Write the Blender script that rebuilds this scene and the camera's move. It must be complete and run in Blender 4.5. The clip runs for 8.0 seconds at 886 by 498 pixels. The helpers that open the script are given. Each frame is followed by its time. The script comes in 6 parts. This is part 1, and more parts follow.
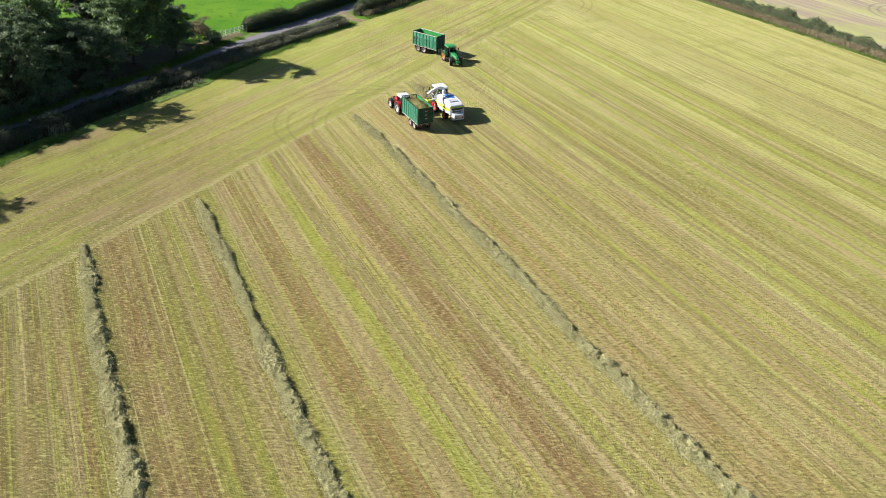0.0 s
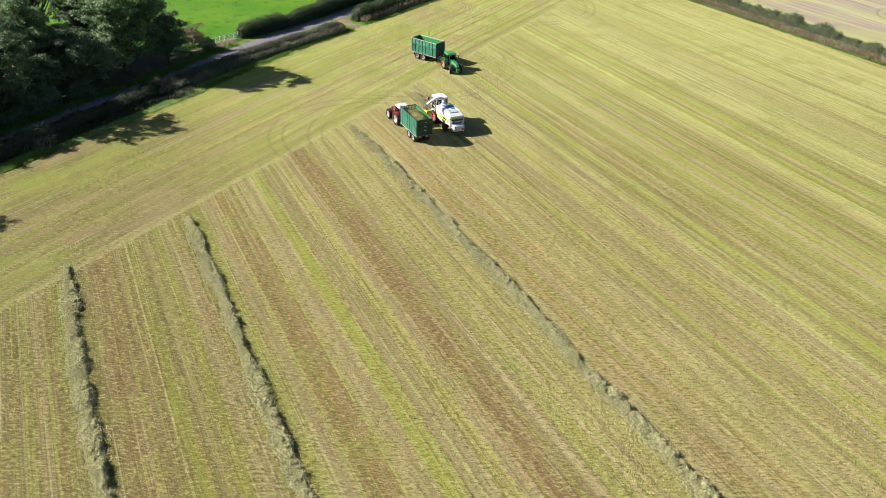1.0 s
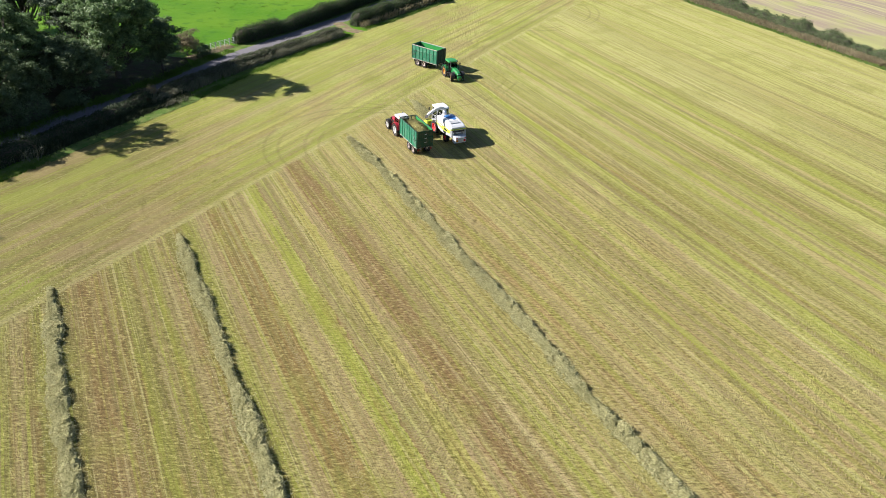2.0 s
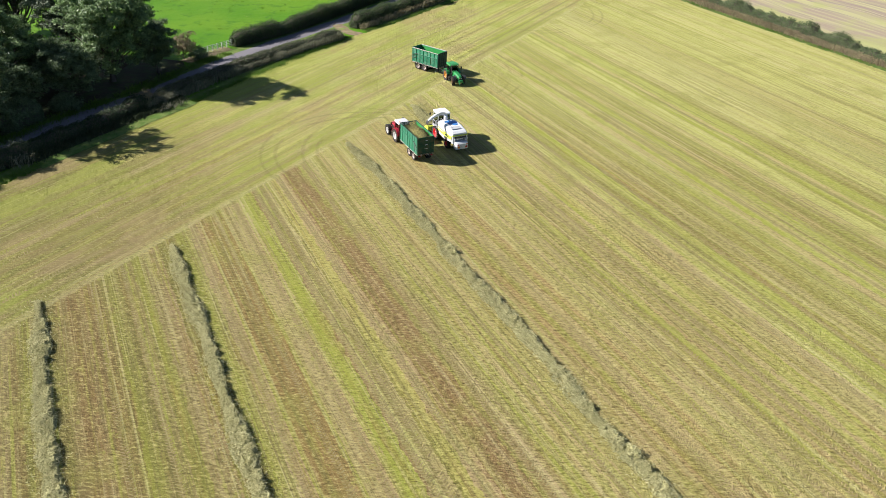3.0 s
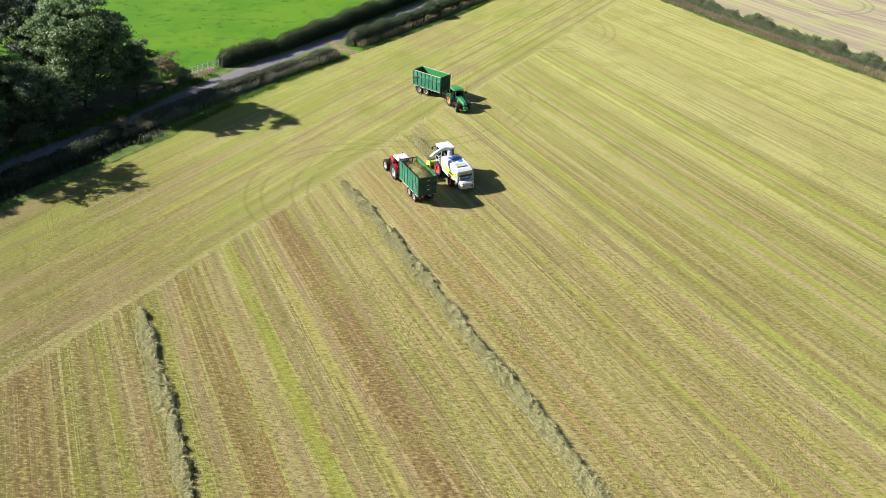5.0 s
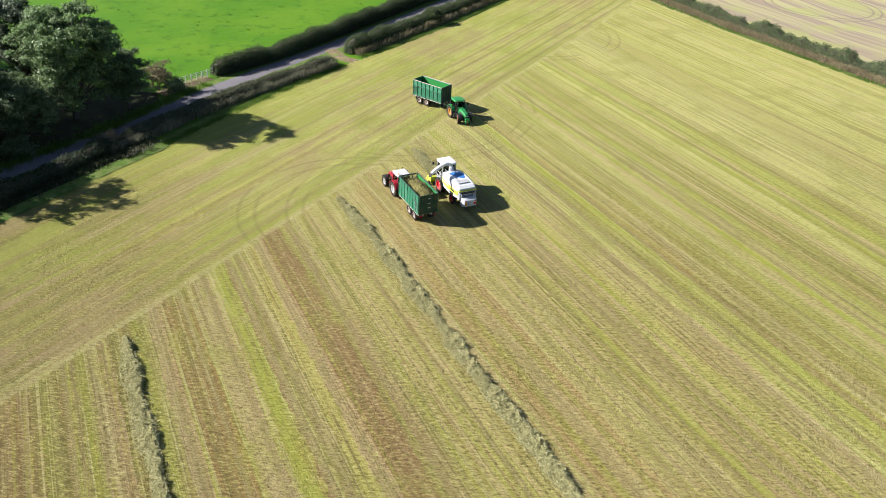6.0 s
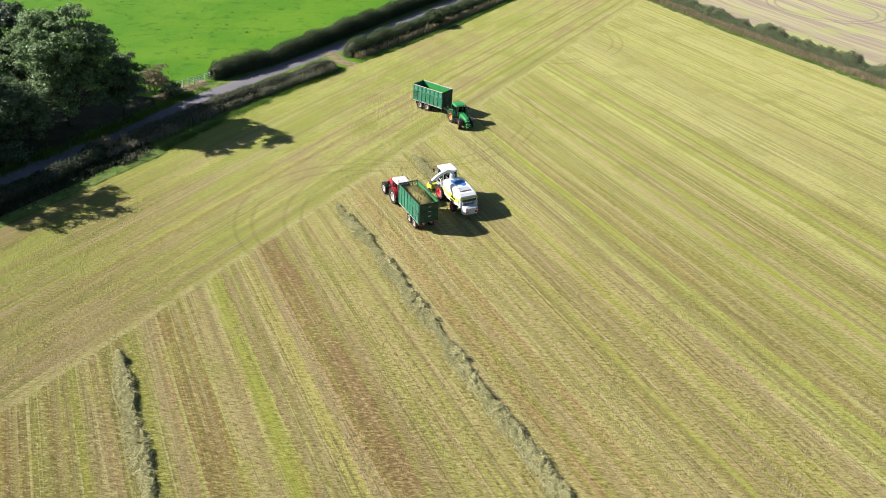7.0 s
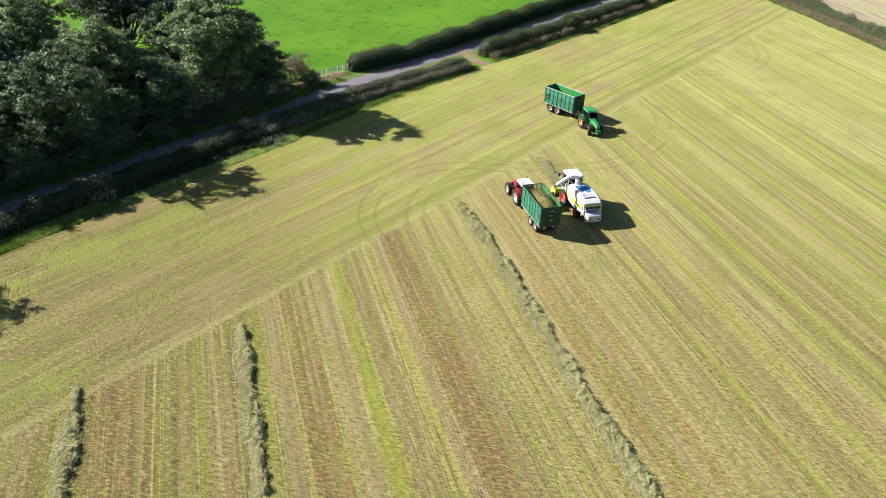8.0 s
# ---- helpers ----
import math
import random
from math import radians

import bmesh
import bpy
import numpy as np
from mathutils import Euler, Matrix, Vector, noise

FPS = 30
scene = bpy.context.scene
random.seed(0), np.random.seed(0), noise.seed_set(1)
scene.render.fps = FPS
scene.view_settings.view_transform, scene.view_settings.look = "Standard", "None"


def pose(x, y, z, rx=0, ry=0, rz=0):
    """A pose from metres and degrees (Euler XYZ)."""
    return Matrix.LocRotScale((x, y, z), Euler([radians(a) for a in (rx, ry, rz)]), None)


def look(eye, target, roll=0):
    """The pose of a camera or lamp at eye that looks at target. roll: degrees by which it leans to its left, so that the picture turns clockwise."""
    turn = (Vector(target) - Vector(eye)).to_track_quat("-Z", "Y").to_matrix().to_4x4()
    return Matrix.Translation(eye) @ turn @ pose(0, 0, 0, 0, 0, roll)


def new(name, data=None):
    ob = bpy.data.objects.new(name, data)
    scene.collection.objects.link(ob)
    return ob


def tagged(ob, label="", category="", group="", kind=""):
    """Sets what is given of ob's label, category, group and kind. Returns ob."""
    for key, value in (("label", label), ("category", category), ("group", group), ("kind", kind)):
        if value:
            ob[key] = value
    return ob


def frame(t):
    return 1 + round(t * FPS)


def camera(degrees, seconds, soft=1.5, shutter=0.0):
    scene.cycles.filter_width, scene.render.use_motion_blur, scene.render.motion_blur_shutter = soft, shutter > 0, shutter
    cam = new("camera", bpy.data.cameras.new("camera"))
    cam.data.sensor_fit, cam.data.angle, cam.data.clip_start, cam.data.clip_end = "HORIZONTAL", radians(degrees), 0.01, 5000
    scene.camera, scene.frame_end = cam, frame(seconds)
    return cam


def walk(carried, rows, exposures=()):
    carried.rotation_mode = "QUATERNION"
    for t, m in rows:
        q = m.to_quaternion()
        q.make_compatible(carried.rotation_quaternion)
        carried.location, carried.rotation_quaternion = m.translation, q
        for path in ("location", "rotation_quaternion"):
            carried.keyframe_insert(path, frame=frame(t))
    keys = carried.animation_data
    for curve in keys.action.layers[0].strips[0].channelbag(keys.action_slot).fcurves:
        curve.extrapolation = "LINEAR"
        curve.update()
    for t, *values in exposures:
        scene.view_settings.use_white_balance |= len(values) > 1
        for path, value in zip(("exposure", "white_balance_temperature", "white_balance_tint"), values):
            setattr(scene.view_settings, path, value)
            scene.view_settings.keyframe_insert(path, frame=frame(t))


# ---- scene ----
cam = camera(58.0, 8.0, soft=0.6)
PATH = [
    (0, (-0.06, 0.244, 47.809), (-0.017, 1.954, 46.772), 2.5),
    (0.5, (-0.012, 2.316, 47.875), (0.031, 4.025, 46.838), 2.5),
    (1, (-0.006, 4.765, 47.895), (0.037, 6.474, 46.857), 2.5),
    (1.5, (0.001, 7.039, 47.944), (0.044, 8.748, 46.906), 2.6),
    (1.7, (-0.03, 7.9, 47.93), (0.013, 9.609, 46.891), 2.6),
    (2.8, (-0.2, 11.7, 47.65), (-0.157, 13.409, 46.611), 2.7),
    (3, (-0.22, 12.122, 47.614), (-0.177, 13.83, 46.574), 2.7),
    (3.5, (-0.276, 14.435, 47.57), (-0.234, 16.142, 46.529), 2.7),
    (4, (-0.414, 17.573, 47.527), (-0.371, 19.28, 46.486), 2.8),
    (4.5, (-0.513, 21.084, 47.589), (-0.47, 22.791, 46.548), 2.9),
    (4.7, (-0.57, 22.5, 47.57), (-0.527, 24.208, 46.53), 2.9),
    (5.8, (-0.96, 28.42, 47.42), (-0.913, 30.129, 46.382), 3.1),
    (6, (-0.995, 29.201, 47.401), (-0.948, 30.91, 46.364), 3.1),
    (6.5, (-0.994, 30.632, 47.395), (-0.948, 32.341, 46.358), 3.1),
    (7, (-1.028, 31.262, 47.401), (-0.982, 32.971, 46.364), 3.1),
    (7.5, (-1.445, 31.354, 47.237), (-1.487, 33.062, 46.198), 3.2),
    (8, (-1.36, 31.403, 47.126), (-1.601, 33.09, 46.079), 3.1),
]
walk(cam, [(t, look(eye, target, roll)) for t, eye, target, roll in PATH], exposures=((0, 1.35), (7.2, 1.35), (8, 1.44)))

# ---- light: a clear September noon, sun low over the trees ----
SUN_EL, SUN_AZ = radians(31), radians(-86)
to_sun = Vector((math.sin(SUN_AZ) * math.cos(SUN_EL), math.cos(SUN_AZ) * math.cos(SUN_EL), math.sin(SUN_EL)))
world = bpy.data.worlds.new("sky")
scene.world = world
world.use_nodes = True
wn = world.node_tree.nodes
sky = wn.new("ShaderNodeTexSky")
sky.sky_type, sky.sun_disc = "NISHITA", False
sky.sun_elevation, sky.sun_rotation = SUN_EL, SUN_AZ
sky.air_density, sky.dust_density = 0.7, 0.3
world.node_tree.links.new(sky.outputs[0], wn["Background"].inputs[0])
wn["Background"].inputs[1].default_value = 0.05
sun = new("sun", bpy.data.lights.new("sun", "SUN"))
sun.data.energy, sun.data.angle, sun.data.color = 5.0, radians(0.53), (1.0, 0.955, 0.94)
sun.matrix_world = Matrix.Translation((-80, 60, 90)) @ to_sun.to_track_quat("Z", "Y").to_matrix().to_4x4()


# ---- materials ----
class Mat:
    """A node material with a few short helpers."""

    def __init__(self, name, rough=0.8, metal=0.0):
        self.mat = bpy.data.materials.new(name)
        self.mat.use_nodes = True
        self.nt = self.mat.node_tree
        self.bsdf = self.nt.nodes["Principled BSDF"]
        self.bsdf.inputs["Roughness"].default_value = rough
        self.bsdf.inputs["Metallic"].default_value = metal
        if rough >= 0.75:
            self.bsdf.inputs["Specular IOR Level"].default_value = 0.12
        self.pos = self.nt.nodes.new("ShaderNodeNewGeometry").outputs["Position"]

    def link(self, a, b):
        self.nt.links.new(a, b)

    def put(self, value, socket):
        if isinstance(value, bpy.types.NodeSocket):
            self.link(value, socket)
        else:
            socket.default_value = value

    def math(self, op, a, b=0.0, c=0.0):
        n = self.nt.nodes.new("ShaderNodeMath")
        n.operation = op
        for v, s in zip((a, b, c), n.inputs):
            self.put(v, s)
        return n.outputs[0]

    def dot(self, vec, axis):
        n = self.nt.nodes.new("ShaderNodeVectorMath")
        n.operation = "DOT_PRODUCT"
        self.put(vec, n.inputs[0])
        n.inputs[1].default_value = axis
        return n.outputs["Value"]

    def join(self, x, y, z=0.0):
        n = self.nt.nodes.new("ShaderNodeCombineXYZ")
        for v, s in zip((x, y, z), n.inputs):
            self.put(v, s)
        return n.outputs[0]

    def noise(self, vec, scale, detail=3.0, rough=0.55):
        n = self.nt.nodes.new("ShaderNodeTexNoise")
        self.put(vec, n.inputs["Vector"])
        n.inputs["Scale"].default_value, n.inputs["Detail"].default_value = scale, detail
        n.inputs["Roughness"].default_value = rough
        return n.outputs[0]

    def span(self, v, a, b, lo=0.0, hi=1.0, smooth=True):
        n = self.nt.nodes.new("ShaderNodeMapRange")
        n.interpolation_type = "SMOOTHSTEP" if smooth else "LINEAR"
        self.put(v, n.inputs[0])
        for k, x in enumerate((a, b, lo, hi)):
            n.inputs[k + 1].default_value = x
        return n.outputs[0]

    def mix(self, f, a, b, blend="MIX"):
        n = self.nt.nodes.new("ShaderNodeMix")
        n.data_type, n.blend_type = "RGBA", blend
        self.put(f, n.inputs["Factor"])
        for v, s in ((a, n.inputs[6]), (b, n.inputs[7])):
            self.put((*v, 1) if isinstance(v, tuple) and len(v) == 3 else v, s)
        return n.outputs[2]

    def ramp(self, f, stops, mode="LINEAR"):
        n = self.nt.nodes.new("ShaderNodeValToRGB")
        n.color_ramp.interpolation = mode
        e = n.color_ramp.elements
        while len(e) < len(stops):
            e.new(0.5)
        for el, (p, c) in zip(e, stops):
            el.position = p
            el.color = (*c, 1) if isinstance(c, tuple) else (c, c, c, 1)
        self.put(f, n.inputs[0])
        return n.outputs[0]

    def island(self):
        return self.nt.nodes.new("ShaderNodeNewGeometry").outputs["Random Per Island"]

    def random(self):
        return self.nt.nodes.new("ShaderNodeObjectInfo").outputs["Random"]

    def local(self):
        return self.nt.nodes.new("ShaderNodeTexCoord").outputs["Object"]

    def bump(self, height, strength=0.5, distance=0.05):
        n = self.nt.nodes.new("ShaderNodeBump")
        n.inputs["Strength"].default_value, n.inputs["Distance"].default_value = strength, distance
        self.put(height, n.inputs["Height"])
        self.link(n.outputs[0], self.bsdf.inputs["Normal"])

    def done(self, color=None, rough=None):
        if color is not None:
            self.put((*color, 1) if isinstance(color, tuple) else color, self.bsdf.inputs["Base Color"])
        if rough is not None:
            self.put(rough, self.bsdf.inputs["Roughness"])
        return self.mat


ROW_V, ROW_U = (0.9, 0.4359, 0.0), (-0.4359, 0.9, 0.0)      # across and along the mown rows
HEAD_D, HEAD_N = (0.495, 0.869, 0.0), (-0.869, 0.495, 0.0)  # along and across the headland
HEAD_0 = HEAD_N[0] * -11.2 + HEAD_N[1] * 123.7

BROWN, TAN, OLIVE = (0.255, 0.156, 0.060), (0.35, 0.280, 0.125), (0.200, 0.178, 0.042)
YELLOW, LIME, GRASS = (0.375, 0.335, 0.095), (0.275, 0.300, 0.048), (0.245, 0.250, 0.056)
FRESH = (0.285, 0.312, 0.052)
PINK, DARK, PALE = (0.395, 0.285, 0.155), (0.195, 0.112, 0.052), (0.430, 0.405, 0.140)
TRACKS = (-8.3, -6.2, 4.1, 7.4, 15.9, 18.9, 21.6, 24.8, 25.8, 28.5, 32.9, 38.2, 46.2, 49.8, 52.6, 54.6, 57.3, 58.4, 64.8, 67.4, 70.6, 77.0, 82.0, 85.4, 89.4, 96.0)
DEEP_TRACKS = (24.8, 25.8, 28.5, 32.9, 54.6, 57.3, 58.4, 67.4, 70.6)
REGROWTH = ((5.9, 0.6), (8.7, 0.4), (23.2, 0.75), (55.2, 0.4), (60.5, 0.35), (69.3, 0.65), (81.0, 0.45), (84.9, 0.4), (94.6, 0.6))    # lush stripes: middle and half width
# tracks of turning vehicles: centre, radius and the side on which the arc lies
ARCS = ((32.5, 187.5, 2.4, 0.8, -0.6), (32.5, 187.5, 4.4, 0.8, -0.6), (20.0, 196.0, 16.0, 0.8, -0.6), (20.0, 196.0, 18.0, 0.8, -0.6), (-6.0, 152.0, 20.0, 0.8, -0.6),
        (-6.0, 152.0, 22.0, 0.8, -0.6), (-3.5, 117.0, 12.6, -0.95, 0.3), (-3.5, 117.0, 14.6, -0.95, 0.3), (-9.0, 116.0, 12.8, -0.9, 0.43), (-9.0, 116.0, 14.8, -0.9, 0.43))
HEAD_TRACKS = (1.5, 3.7, 6.2, 9.7, 11.7, 15.8)


def field_material():
    m = Mat("mown_meadow", 0.85)
    v, u, h, d = m.dot(m.pos, ROW_V), m.dot(m.pos, ROW_U), m.dot(m.pos, HEAD_N), m.dot(m.pos, HEAD_D)
    # slow wander of the rows, and frayed edges of the stripes
    wander = m.math("MULTIPLY", m.math("SUBTRACT", m.noise(m.pos, 0.035, 2), 0.5), 0.4)
    fray = m.noise(m.join(m.math("MULTIPLY", v, 1.6), m.math("MULTIPLY", u, 0.55)), 1.0, 5, 0.75)
    fray = m.math("MULTIPLY", m.math("SUBTRACT", fray, 0.5), 1.5)
    vw = m.math("ADD", m.math("ADD", v, wander), fray)

    # the stripes that the rake and the mower left: where each begins, by distance across the rows
    bands = [(-46, GRASS), (-31, BROWN), (-26, GRASS), (-17, BROWN), (-11, OLIVE), (-8.7, TAN), (-7.2, OLIVE), (-6.0, FRESH), (-5.0, BROWN), (-3.0, FRESH), (-2.2, OLIVE),
             (0.3, TAN), (1.3, BROWN), (4.9, DARK), (5.2, FRESH), (6.5, OLIVE), (6.9, TAN), (8.2, FRESH), (9.3, TAN), (10.5, PINK), (11.5, OLIVE), (13.5, FRESH),
             (15.2, PINK), (16.6, BROWN), (19.5, OLIVE), (19.8, TAN), (21.2, PINK), (22.3, FRESH), (24.0, DARK), (24.3, TAN), (26.3, OLIVE), (26.7, YELLOW)]
    near = m.ramp(m.span(vw, -46, 28.0, smooth=False), [((a + 46) / 74, c) for a, c in bands], "CONSTANT")
    bands = [(28.0, PINK), (29.2, DARK), (31.9, OLIVE), (32.5, DARK), (33.4, PINK), (34.1, GRASS), (35.4, TAN), (36.6, GRASS), (37.4, TAN), (39.0, GRASS), (40.0, OLIVE), (41.9, TAN), (43.0, BROWN), (45.0, TAN),
             (47.0, BROWN), (48.3, YELLOW), (48.7, GRASS), (49.6, PINK), (50.2, TAN), (51.0, GRASS), (52.3, TAN), (53.6, YELLOW), (54.3, OLIVE), (54.9, LIME), (55.6, BROWN), (56.0, OLIVE), (56.8, PINK), (58.9, FRESH),
             (59.5, PINK), (60.2, FRESH), (61.0, YELLOW)]
    mid = m.ramp(m.span(vw, 28.0, 62.1, smooth=False), [((a - 28.0) / 34.1, c) for a, c in bands], "CONSTANT")
    bands = [(62.1, PINK), (62.7, TAN), (64.4, PINK), (65.2, PALE), (66.2, LIME), (67.2, OLIVE), (67.7, LIME), (68.6, FRESH), (70.2, BROWN), (71.1, TAN), (73.5, OLIVE), (75.6, PALE), (77.0, GRASS), (79.0, PINK), (80.6, FRESH),
             (81.6, TAN), (83.4, GRASS), (84.6, FRESH), (85.6, BROWN), (87.0, OLIVE), (88.6, GRASS), (89.6, PINK), (91.0, PALE), (94.0, FRESH), (95.8, PINK), (97, LIME), (99.5, OLIVE), (102, PALE), (109, GRASS),
             (113, TAN), (118, PALE)]
    far = m.ramp(m.span(vw, 62.1, 150, smooth=False), [((a - 62.1) / 87.9, c) for a, c in bands], "CONSTANT")
    far = m.mix(m.math("GREATER_THAN", vw, 62.1), mid, far)
    rows = m.mix(m.math("GREATER_THAN", vw, 28.0), near, far)
    # headland, worked along the hedge
    hw = m.math("SUBTRACT", h, HEAD_0)
    head_fray = m.noise(m.join(m.math("MULTIPLY", h, 1.6), m.math("MULTIPLY", d, 0.4)), 1.0, 5, 0.75)
    hf = m.math("ADD", m.math("ADD", hw, wander), m.math("MULTIPLY", m.math("SUBTRACT", head_fray, 0.5), 2.2))
    bands = [(-1, YELLOW), (0.5, GRASS), (1.1, OLIVE), (1.9, TAN), (2.4, GRASS), (4.2, YELLOW), (5.4, TAN), (6.8, GRASS), (8.3, TAN), (8.9, BROWN), (9.9, YELLOW), (10.9, PINK), (11.5, BROWN), (12.1, YELLOW), (13.2, GRASS),
             (15.4, TAN), (16.2, GRASS), (18.6, YELLOW), (20.2, TAN), (21.0, GRASS), (22.5, LIME)]
    head = m.ramp(m.span(hf, -1, 27, smooth=False), [((a + 1) / 28, c) for a, c in bands], "CONSTANT")
    is_head = m.span(m.math("ADD", hw, m.math("MULTIPLY", wander, 0.5)), -0.6, 0.5)
    col = m.mix(is_head, rows, head)
    # the ends of the rows run out into trampled regrowth
    ends = m.math("MULTIPLY", m.span(hw, -9.0, -0.5, 0, 0.75), m.span(m.noise(m.pos, 0.4, 4, 0.6), 0.42, 0.6))
    col = m.mix(m.math("MULTIPLY", ends, m.math("SUBTRACT", 1.0, is_head)), col, GRASS)
    # a worn reddish-tan cast over the middle rows
    worn = m.math("MULTIPLY", m.span(v, 31, 37), m.span(v, 57, 68, 0.38, 0))
    col = m.mix(m.math("MULTIPLY", worn, m.math("SUBTRACT", 1.0, is_head)), col, (0.41, 0.30, 0.145))
    # paler and yellower away from the brown middle of the field
    col = m.mix(m.span(v, 46, 92, 0.12, 0.3), col, (0.44, 0.435, 0.13))
    col = m.mix(m.math("MULTIPLY", is_head, 0.36), col, (0.315, 0.335, 0.088))
    col = m.mix(m.math("MULTIPLY", m.span(v, 15, 50), m.span(u, 80, 122, 0, 0.28)), col, (0.47, 0.475, 0.165))
    # darker and browner towards the rows of low v
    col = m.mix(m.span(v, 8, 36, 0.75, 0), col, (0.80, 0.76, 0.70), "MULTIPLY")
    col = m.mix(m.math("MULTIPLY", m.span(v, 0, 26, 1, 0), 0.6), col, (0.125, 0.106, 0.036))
    col = m.mix(m.span(m.math("ABSOLUTE", m.math("ADD", hw, 0.2)), 0.2, 0.6, 0.5, 0.0), col, (0.48, 0.44, 0.22))
    fade = m.math("MULTIPLY", m.span(v, 46, 92, 1.0, 0.45), m.span(u, 80, 122, 1.0, 0.6))

    grainy = m.math("MULTIPLY", m.math("MULTIPLY", m.span(v, 50, 95, 1.0, 0.7), m.span(u, 75, 120, 1.0, 0.4)), m.math("SUBTRACT", 1.0, m.math("MULTIPLY", is_head, 0.1)))
    lined = m.math("MULTIPLY", m.math("MULTIPLY", m.span(v, 40, 100, 0.8, 0.85), m.span(u, 95, 130, 1.0, 0.65)), m.math("SUBTRACT", 1.0, m.math("MULTIPLY", is_head, m.span(d, 70, 112, 0.0, 0.6))))
    # streaks along the direction of work, long and short
    def streaks(f):
        rv = m.join(v, m.math("MULTIPLY", u, f))
        hv = m.join(h, m.math("MULTIPLY", d, f))
        n = m.nt.nodes.new("ShaderNodeMix")
        n.data_type = "VECTOR"
        m.link(is_head, n.inputs["Factor"])
        m.link(rv, n.inputs[4])
        m.link(hv, n.inputs[5])
        return n.outputs[1]

    long_way, short_way = streaks(0.006), streaks(0.05)
    col = m.mix(m.math("MULTIPLY", m.span(v, 46, 92, 0.3, 0.3), m.span(m.noise(long_way, 0.55, 3, 0.6), 0.50, 0.62)), col, (0.40, 0.325, 0.17))
    wide = m.noise(long_way, 0.17, 2, 0.5)
    col = m.mix(m.math("MULTIPLY", m.span(v, 46, 80), m.span(wide, 0.36, 0.5, 0.35, 0)), col, (0.30, 0.305, 0.075))
    col = m.mix(m.math("MULTIPLY", m.span(v, 46, 80), m.span(wide, 0.52, 0.64, 0, 0.35)), col, (0.47, 0.43, 0.18))
    col = m.mix(m.math("MULTIPLY", lined, m.span(m.noise(long_way, 1.05, 2, 0.6), 0.54, 0.62, 0, 0.7)), col, (0.19, 0.172, 0.048))
    col = m.mix(m.span(m.noise(long_way, 1.6, 2, 0.5), 0.56, 0.64, 0, 0.65), col, LIME)
    col = m.mix(m.math("MULTIPLY", lined, m.span(m.noise(long_way, 2.4, 2, 0.5), 0.56, 0.64, 0, 0.6)), col, (0.47, 0.42, 0.20))
    col = m.mix(m.math("MULTIPLY", lined, m.span(m.noise(long_way, 3.6, 2, 0.5), 0.57, 0.63, 0, 0.65)), col, (0.155, 0.135, 0.045))
    col = m.mix(m.math("MULTIPLY", fade, m.span(m.noise(short_way, 1.3, 4, 0.65), 0.52, 0.66, 0, 0.5)), col, BROWN)
    col = m.mix(m.span(m.noise(short_way, 2.6, 3, 0.65), 0.54, 0.68, 0, 0.45), col, LIME)
    bare = m.math("MULTIPLY", m.span(m.math("ABSOLUTE", m.math("SUBTRACT", vw, 30.4)), 1.1, 1.5, 0.75, 0), m.span(m.noise(short_way, 1.9, 4, 0.7), 0.40, 0.56, 0.4, 1))
    bare = m.math("MAXIMUM", bare, m.math("MULTIPLY", m.span(m.math("ABSOLUTE", m.math("SUBTRACT", vw, 46.0)), 1.2, 2.8, 0.25, 0), m.span(m.noise(short_way, 1.7, 4, 0.7), 0.40, 0.56, 0.3, 1)))
    bare = m.math("MAXIMUM", bare, m.math("MULTIPLY", m.span(m.math("ABSOLUTE", m.math("SUBTRACT", vw, 2.4)), 1.2, 2.4, 0.55, 0), m.span(m.noise(short_way, 1.5, 4, 0.7), 0.40, 0.56, 0.4, 1)))
    col = m.mix(m.math("MULTIPLY", m.math("MULTIPLY", bare, 0.6), m.math("SUBTRACT", 1.0, is_head)), col, (0.205, 0.115, 0.055))
    # patches of regrowth and of bare thatch, then the grain of the stubble
    col = m.mix(m.span(m.noise(m.pos, 0.13, 5, 0.65), 0.5, 0.66, 0, 0.45), col, GRASS)
    col = m.mix(m.math("MULTIPLY", fade, m.span(m.noise(m.pos, 0.45, 5, 0.75), 0.54, 0.68, 0, 0.35)), col, PINK)
    col = m.mix(m.span(m.noise(m.pos, 0.9, 4, 0.7), 0.58, 0.70, 0, 0.5), col, LIME)
    slant = m.math("ADD", u, m.math("MULTIPLY", v, 0.45))
    grain = m.noise(m.join(m.math("MULTIPLY", v, 0.8), m.math("MULTIPLY", slant, 1.6)), 2.3, 6, 0.8)
    col = m.mix(m.math("MULTIPLY", grainy, m.span(grain, 0.37, 0.50, 0.82, 0)), col, (0.10, 0.076, 0.024))
    col = m.mix(m.math("MULTIPLY", grainy, m.span(grain, 0.50, 0.64, 0, 0.68)), col, (0.53, 0.47, 0.18))
    # thin scratches of the rake and single wheel lines
    thin = streaks(0.012)
    col = m.mix(m.math("MULTIPLY", lined, m.span(m.noise(thin, 5.2, 2, 0.5), 0.59, 0.65, 0, 0.55)), col, (0.14, 0.115, 0.042))
    col = m.mix(m.math("MULTIPLY", lined, m.span(m.noise(thin, 6.8, 2, 0.5), 0.60, 0.68, 0, 0.3)), col, (0.47, 0.415, 0.19))
    broad = m.noise(streaks(0.25), 0.16, 4, 0.65)
    col = m.mix(m.math("MULTIPLY", is_head, m.span(broad, 0.5, 0.60, 0, 0.55)), col, (0.25, 0.285, 0.050))
    col = m.mix(m.math("MULTIPLY", is_head, m.span(broad, 0.37, 0.47, 0.45, 0)), col, (0.30, 0.215, 0.115))
